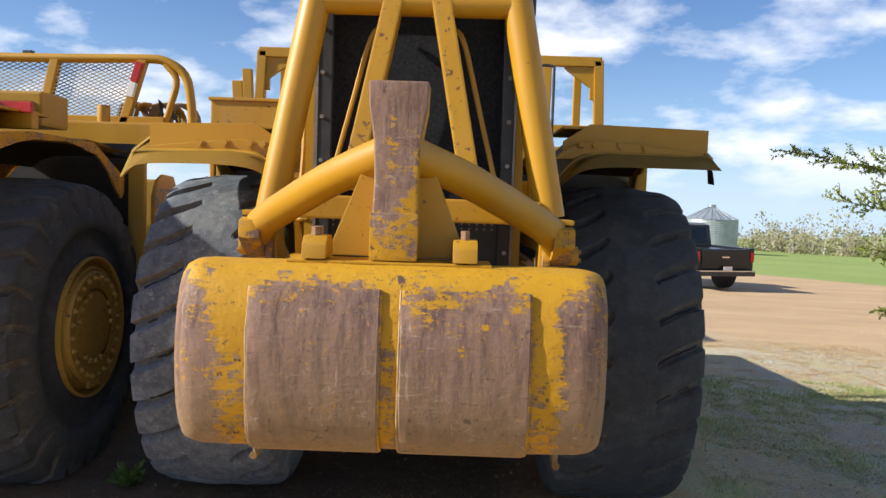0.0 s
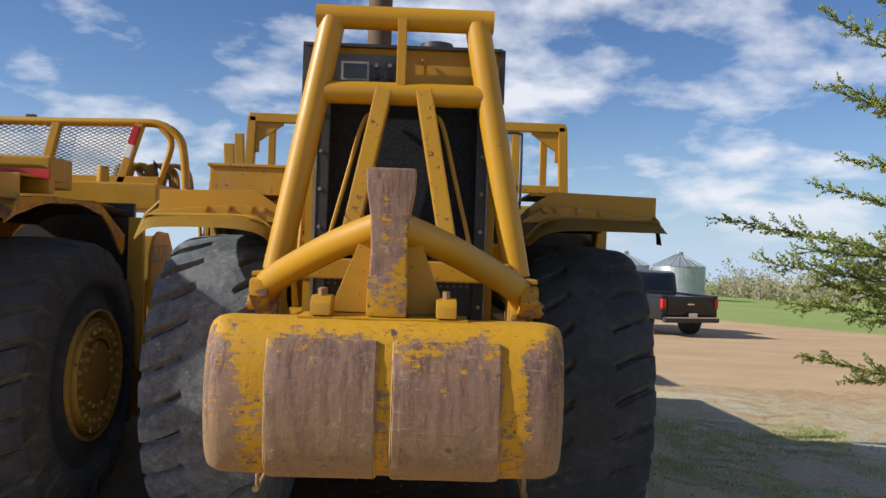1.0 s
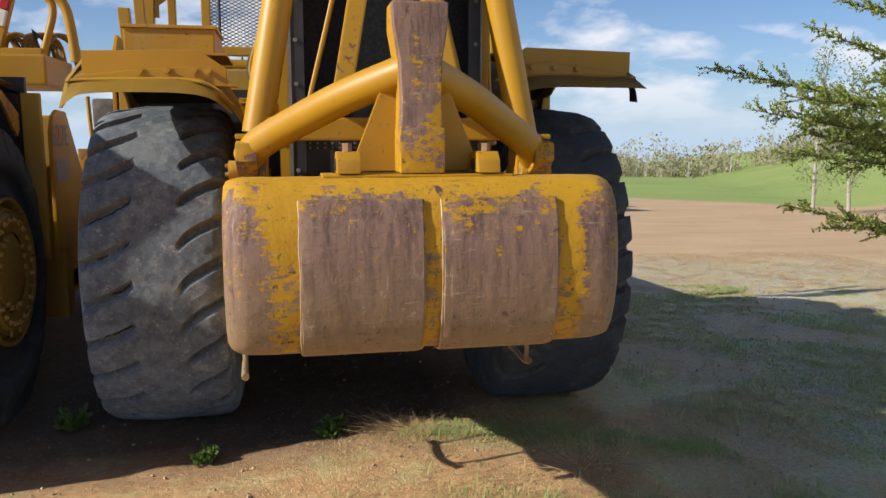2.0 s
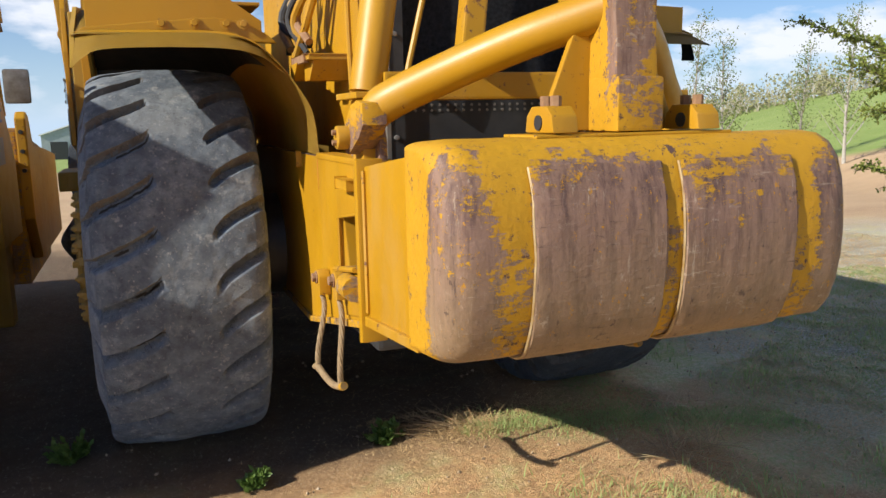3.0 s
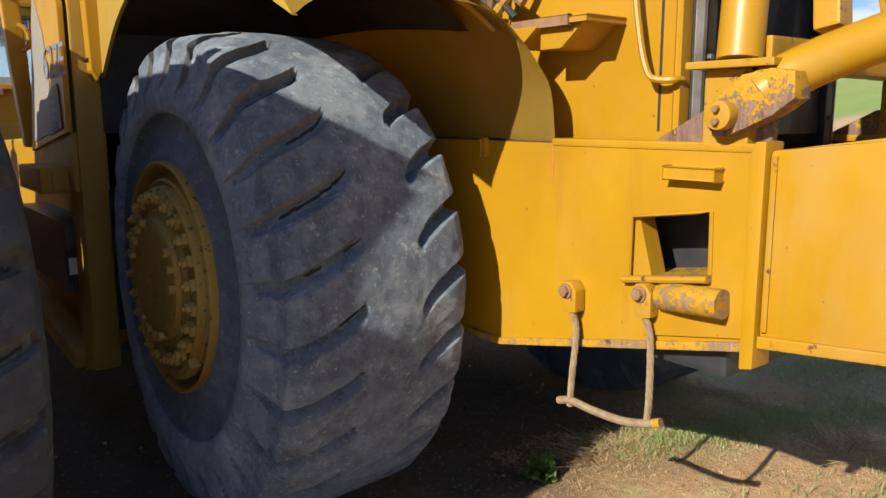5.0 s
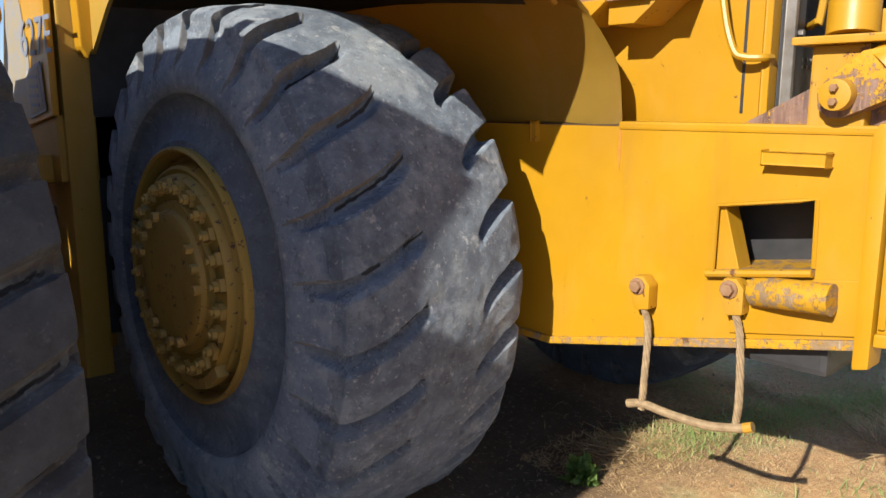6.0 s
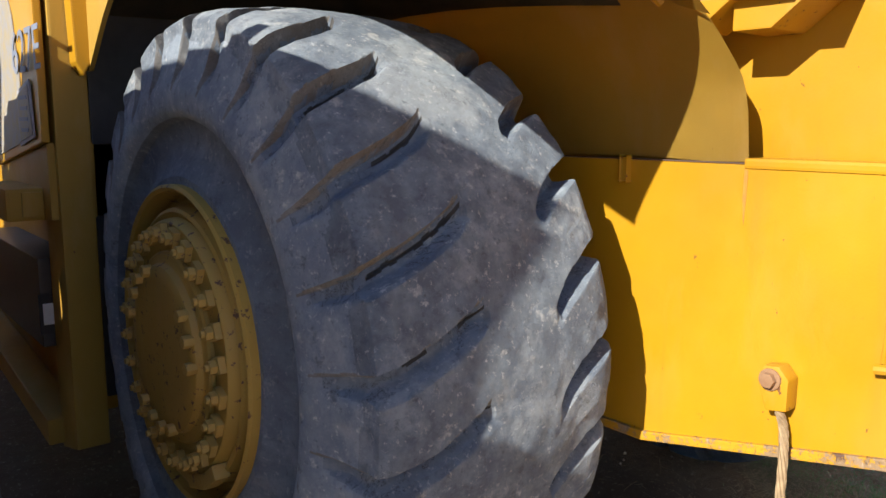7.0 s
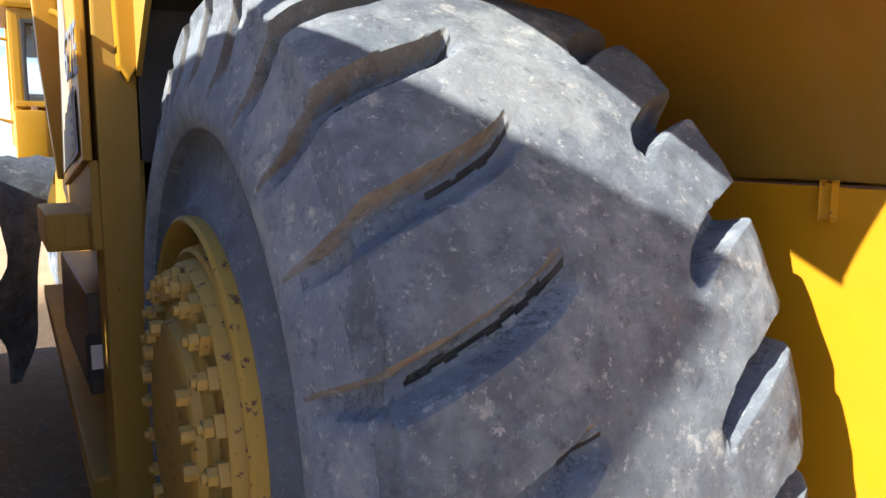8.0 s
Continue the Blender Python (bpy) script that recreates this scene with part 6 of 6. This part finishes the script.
def build_near_tree():
    base = Vector((4.1, 4.3, ground_height(4.1, 4.3)))
    tree = thing("young_tree", base, "young tree with thin twigs and small fresh green leaves", "tree")
    trunk = smooth_line([(4.1, 4.3, -0.1), (4.12, 4.28, 1.2), (4.05, 4.25, 2.4), (4.1, 4.2, 4.6)], 5)
    part("trunk", tube(trunk, 0.05, 10, r2=0.012), M_BARK, tree, smooth=True)
    # branch foot height, tip, spread of its side twigs
    tips = [(1.60, (1.60, 3.88, 2.18), 0.22), (1.45, (1.78, 3.72, 1.95), 0.26), (1.35, (1.88, 3.70, 1.74), 0.20), (1.0, (2.06, 3.86, 1.44), 0.16), (1.55, (2.05, 3.75, 2.02), 0.28),
            (1.40, (2.10, 3.80, 1.84), 0.26), (1.8, (1.98, 3.60, 2.36), 0.14), (2.0, (2.08, 3.55, 2.50), 0.13), (2.3, (1.96, 3.50, 2.84), 0.16), (2.5, (1.94, 3.50, 3.22), 0.18),
            (2.7, (2.10, 3.60, 3.42), 0.18), (2.1, (2.14, 3.70, 2.92), 0.16), (1.65, (2.35, 3.60, 2.12), 0.26), (0.9, (2.35, 3.90, 1.30), 0.16), (1.5, (2.45, 4.10, 1.95), 0.26), (3.0, (2.25, 3.70, 3.75), 0.18)]
    rng = random.Random(5)
    lb, tb = bmesh.new(), bmesh.new()

    def stray(k=1.0):
        return Vector((rng.uniform(-k, k), rng.uniform(-k, k), rng.uniform(-k, k)))

    def leafy(p, d, ln):
        q = p + d * ln
        tube([p, p.lerp(q, 0.5) + stray(0.006), q], 0.0020, 3, tb, r2=0.0009)
        for i in range(max(4, int(ln / 0.0055))):
            t = (i + rng.random()) * 0.0055 / ln
            leaf(lb, p.lerp(q, min(t, 1.0)), d * 0.6 + stray(), rng.uniform(0.011, 0.024), 0.5)
    for z0, c, spread in tips:
        a, c = Vector((4.1, 4.25, z0)), Vector(c)
        mid = a.lerp(c, 0.5) + Vector((0, 0, 0.07 + rng.uniform(-0.08, 0.08)))
        line = smooth_line([a, mid, c], 26)
        tube(line, 0.012, 6, tb, r2=0.0018)
        for i, p in enumerate(line):
            if i < 20:
                continue
            d = (line[min(i + 1, len(line) - 1)] - line[i - 1]).normalized()
            ln = spread * (1.15 - 0.95 * i / (len(line) - 1)) * rng.uniform(0.5, 1.3) * 1.5 + 0.025
            for _ in range(2):
                out = (d * 1.1 + Vector((rng.uniform(-0.6, 0.6), rng.uniform(-0.8, 0.8), rng.uniform(-0.55, 0.75)))).normalized()
                leafy(p, out, ln)
                if ln > 0.10:
                    leafy(p + out * ln * 0.5, (out + stray(0.7)).normalized(), ln * 0.45)
    part("branch_work", tb, M_BARK, tree, smooth=True)
    part("crown", lb, M_LEAF, tree)


build_near_tree()


def build_tree(x, y, h, seed, dense=1.0):
    rng = random.Random(seed)
    z = ground_height(x, y)
    tr = thing("slender_tree", (x, y, z), "slender pale-barked tree with thin spring leaves", "tree", "slender trees on the slope")
    tb, lb = bmesh.new(), bmesh.new()
    lean = rng.uniform(-0.3, 0.3)
    tk = smooth_line([(0, 0, -0.2), (lean * 0.3, 0.1, h * 0.4), (lean, 0, h * 0.95)], 6)
    part("trunk", tube(tk, 0.07, 8, r2=0.012), M_BIRCH, tr, smooth=True, m=Matrix())
    for k in range(34):
        t = 0.18 + 0.8 * k / 34
        p = tk[min(int(t * len(tk)), len(tk) - 1)]
        a = rng.uniform(0, 6.28)
        ln = h * 0.30 * (1.1 - t) * rng.uniform(0.5, 1.1) + 0.2
        q = p + Vector((math.cos(a) * ln * 0.6, math.sin(a) * ln * 0.6, ln * 0.9))
        tube([p, p.lerp(q, 0.5) + Vector((0, 0, -0.05)), q], 0.018, 5, tb, r2=0.004)
        for j in range(int(46 * dense)):
            c = p.lerp(q, rng.uniform(0.25, 1.05)) + Vector((rng.gauss(0, 0.16), rng.gauss(0, 0.16), rng.gauss(0, 0.16)))
            leaf(lb, c, Vector((rng.uniform(-1, 1), rng.uniform(-1, 1), rng.uniform(-1, 1))), rng.uniform(0.05, 0.10))
    part("branch_work", tb, M_BIRCH, tr, m=Matrix())
    part("crown", lb, M_LEAF2, tr, m=Matrix())


for i, (x, y, h) in enumerate([(17.0, 23.6, 5.7), (18.1, 23.2, 5.0), (22.5, 24.0, 4.6), (22.0, 21.5, 5.4), (21.4, 17.5, 5.6), (24.0, 19.5, 4.8)]):
    build_tree(x, y, h, 20 + i)


def build_shrubs():
    """Far hedge and scrub behind the field."""
    rng = random.Random(9)
    b, tb = bmesh.new(), bmesh.new()
    for k in range(420):
        t = rng.random()
        x, y = 32 + 78 * t + rng.gauss(0, 3), 112 - 62 * t + rng.gauss(0, 5)
        if k % 5 == 0:
            x, y = rng.uniform(-6, 40), rng.uniform(118, 135)
        z = ground_height(x, y)
        h = rng.uniform(1.6, 4.2) * (1.5 if rng.random() < 0.08 else 1)
        for j in range(5):
            q = Vector((x + rng.gauss(0, 0.6), y + rng.gauss(0, 0.6), z + h * rng.uniform(0.7, 1.1)))
            tube([(x, y, z), q], 0.05, 3, tb, r2=0.01)
        for j in range(70):
            hh = rng.random()
            c = Vector((x + rng.gauss(0, 1.0) * (1.1 - 0.6 * hh), y + rng.gauss(0, 1.0), z + h * hh))
            leaf(b, c, Vector((rng.uniform(-1, 1), rng.uniform(-1, 1), rng.uniform(-1, 1))), rng.uniform(0.22, 0.55))
    tagged(part("hedge", b, M_SHRUB), "far belt of budding brown-green scrub", "hedge", kind="stuff")
    tagged(part("hedge_stems", tb, M_BIRCH), "bare grey stems in the far scrub", "hedge", kind="stuff")


build_shrubs()


M_CLOD = leaf_mat("earth_crumbs", (0.44, 0.33, 0.21), (0.26, 0.18, 0.11), 0.0)


def build_grass():
    rng = random.Random(3)

    def blades(n, spots, lo, hi, width, flat, least=0.1):
        verts, faces = [], []
        for _ in range(n):
            x, y = spots()
            z = ground_height(x, y)
            a, ln = rng.uniform(0, 6.28), rng.uniform(lo, hi)
            tilt = rng.uniform(least, flat)
            d = Vector((math.cos(a) * math.sin(tilt), math.sin(a) * math.sin(tilt), math.cos(tilt)))
            s = Vector((-math.sin(a), math.cos(a), 0)) * width * rng.uniform(0.6, 1.3)
            p = Vector((x, y, z - 0.005))
            q = p + d * ln * 0.55
            e = q + (d + Vector((math.cos(a) * 0.5, math.sin(a) * 0.5, -0.35))).normalized() * ln * 0.45
            i = len(verts)
            verts += [p - s, p + s, q + s * 0.8, q - s * 0.8, e]
            faces += [(i, i + 1, i + 2, i + 3), (i + 3, i + 2, i + 4)]
        me = bpy.data.meshes.new("grass")
        me.from_pydata([tuple(v) for v in verts], [], faces)
        return me

    def trodden(x, y):
        # the trodden bare patch in front of the block
        return -0.4 < x < 1.5 and 3.25 < y < 4.35

    def clumped(x0, x1, y0, y1, s, thr):
        def f():
            while True:
                x, y = rng.uniform(x0, x1), rng.uniform(y0, y1)
                if trodden(x, y) and rng.random() < 0.75:
                    continue
                if noise.noise((x * s, y * s, 5)) + 0.25 * noise.noise((x * 5, y * 5, 2)) > thr:
                    return x, y
        return f
    tufts = [(rng.uniform(0.7, 5.5), rng.uniform(4.3, 9.0)) for _ in range(46)] + [(rng.uniform(-0.6, 2.0), rng.uniform(3.0, 3.6)) for _ in range(10)]

    def tufted():
        x, y = rng.choice(tufts)
        return x + rng.gauss(0, 0.15), y + rng.gauss(0, 0.15)

    def litter():
        # thickest on the bare earth between the machine and the path
        return rng.gauss(0.55, 0.75), rng.gauss(3.7, 0.55)
    for me, mat, name, lab in (
            (blades(110000, clumped(0.9, 6.5, 3.6, 9.5, 0.8, -0.05), 0.012, 0.036, 0.0032, 1.35, 0.4), M_GRASS, "short_grass", "short patchy green grass"),
            (blades(9000, tufted, 0.03, 0.10, 0.0026, 1.1), M_GRASS, "grass_tufts", "soft green grass tufts"),
            (blades(90000, clumped(-0.8, 8, 2.2, 11, 0.9, -0.25), 0.012, 0.050, 0.0022, 1.56, 1.25), M_STRAW, "dry_straw", "chopped pale straw on the earth"),
            (blades(80000, litter, 0.010, 0.040, 0.0024, 1.56, 1.1), M_STRAW, "dry_straw", "chopped pale straw on the earth"),
            (blades(700, lambda: (-0.02 + rng.gauss(0, 0.13), 4.60 + rng.gauss(0, 0.08)), 0.06, 0.22, 0.0014, 1.53, 0.9), M_STRAW, "straw_tuft", "dry straw tuft"),
            (blades(160, lambda: (0.98 + rng.gauss(0, 0.10), 3.85 + rng.gauss(0, 0.08)), 0.10, 0.34, 0.0018, 1.50, 0.8), M_STRAW, "straw_tuft", "dry straw tuft")):
        me.materials.append(mat)
        tagged(new(name, me), lab, "grass", kind="stuff")
    me = blades(70000, clumped(1.3, 9.0, 4.2, 13.0, 0.9, -0.35), 0.05, 0.17, 0.0036, 1.56, 1.2)
    me.materials.append(M_STRAW)
    tagged(new("loose_straw", me), "matted pale straw over thin grass", "grass", kind="stuff")
    def ridge():
        # the low grassy edge where the machine's shade begins
        x = rng.uniform(-0.05, 1.9)
        return x, 4.62 - 0.32 * x + rng.gauss(0, 0.13)
    for n, lo, hi, wd, fl, le, mat, lab in ((9000, 0.02, 0.055, 0.0022, 1.2, 0.2, M_GRASS, "short green grass on sunlit earth"), (38000, 0.02, 0.075, 0.0022, 1.56, 1.1, M_STRAW, "straw bits on sunlit earth")):
        me = blades(n, ridge if mat is M_GRASS else clumped(-0.45, 2.6, 2.9, 5.0, 2.1, -0.3), lo, hi, wd, fl, le)
        me.materials.append(mat)
        tagged(new("short_grass" if mat is M_GRASS else "dry_straw", me), lab, "grass", kind="stuff")
    # loose straws lying about
    me = blades(7000, clumped(-0.4, 8, 2.2, 12, 0.8, -0.15), 0.08, 0.24, 0.0016, 1.56, 1.40)
    me.materials.append(M_STRAW)
    tagged(new("loose_straw", me), "loose straws lying on the ground", "grass", kind="stuff")
    # clods and small stones
    b = bmesh.new()
    for _ in range(1300):
        x, y = rng.uniform(-2.2, 5.5), rng.uniform(2.2, 8.5)
        if x < 0.35 and y > 4.25 and rng.random() < 0.8:
            continue
        r = rng.uniform(0.004, 0.016) * (1.7 if rng.random() < 0.05 else 1)
        mtx = Matrix.Translation((x, y, ground_height(x, y) + r * 0.3)) @ pose(0, 0, 0, rng.uniform(0, 360), rng.uniform(0, 360), 0) @ Matrix.Diagonal((r, r * rng.uniform(0.6, 1), r * rng.uniform(0.5, 0.9), 1))
        vs = [b.verts.new(mtx @ Vector(q)) for q in ((1, 0, 0), (-1, 0.1, 0), (0, 1, 0.2), (0.1, -1, 0), (0, 0, 1), (0, 0.1, -1))]
        for i, j, k in ((0, 2, 4), (2, 1, 4), (1, 3, 4), (3, 0, 4), (2, 0, 5), (1, 2, 5), (3, 1, 5), (0, 3, 5)):
            b.faces.new((vs[i], vs[j], vs[k]))
    tagged(part("clods", b, M_CLOD), "crumbs of dry earth and small stones", "soil", kind="stuff")


build_grass()


def build_twigs(x, y, r, n, seed, mat, label, heading=0.0):
    """A tangle of dry forked twigs lying on the ground."""
    rng = random.Random(seed)
    w = thing("dry_twigs", (x, y, ground_height(x, y)), label, "twigs", "dry twigs")
    b = bmesh.new()
    for _ in range(n):
        a = heading + rng.gauss(0, 0.9)
        p = Vector((rng.gauss(0, r * 0.35), rng.gauss(0, r * 0.2), rng.uniform(0.0, 0.03)))
        ln = r * rng.uniform(0.5, 1.3)
        d = Vector((math.cos(a), math.sin(a), rng.uniform(0.0, 0.35)))
        q = p + d * ln * 0.5 + Vector((0, 0, 0.01))
        e = q + (d + Vector((rng.uniform(-0.4, 0.4), rng.uniform(-0.4, 0.4), rng.uniform(-0.3, 0.1)))) * ln * 0.5
        tube([p, q, e], 0.0026, 4, b, r2=0.001)
        tube([q, q + (d + Vector((rng.uniform(-0.8, 0.8), rng.uniform(-0.8, 0.8), 0.1))) * ln * 0.3], 0.0018, 4, b, r2=0.001)
    part("tangle", b, mat, w, m=Matrix())


build_twigs(-0.06, 4.62, 0.22, 46, 70, M_CABLE, "tangle of dry brown twigs on bare earth", 2.9)
build_twigs(1.02, 3.80, 0.30, 26, 71, M_DRY, "dry pale forked weed stalk lying on the ground", 0.3)


def build_weed(x, y, r, seed):
    rng = random.Random(seed)
    w = thing("weed", (x, y, ground_height(x, y)), "small leafy green weed on bare earth", "plant", "weeds")
    b = bmesh.new()
    for k in range(34):
        a, el = rng.uniform(0, 6.28), rng.uniform(0.3, 1.3)
        d = Vector((math.cos(a) * math.cos(el), math.sin(a) * math.cos(el), math.sin(el)))
        ln = r * rng.uniform(0.5, 1.1)
        tube([(0, 0, 0), d * ln * 0.6, d * ln + Vector((0, 0, -0.01))], 0.0022, 4, b)
        for j in range(12):
            leaf(b, d * ln * rng.uniform(0.3, 1.0), d + Vector((rng.uniform(-1, 1), rng.uniform(-1, 1), rng.uniform(-0.3, 0.8))), rng.uniform(0.02, 0.05))
    part("leaves", b, M_WEED, w, m=Matrix())


for i, (x, y, r) in enumerate([(-0.44, 4.62, 0.11), (-2.02, 5.03, 0.16), (-1.18, 4.38, 0.09)]):
    build_weed(x, y, r, 40 + i)
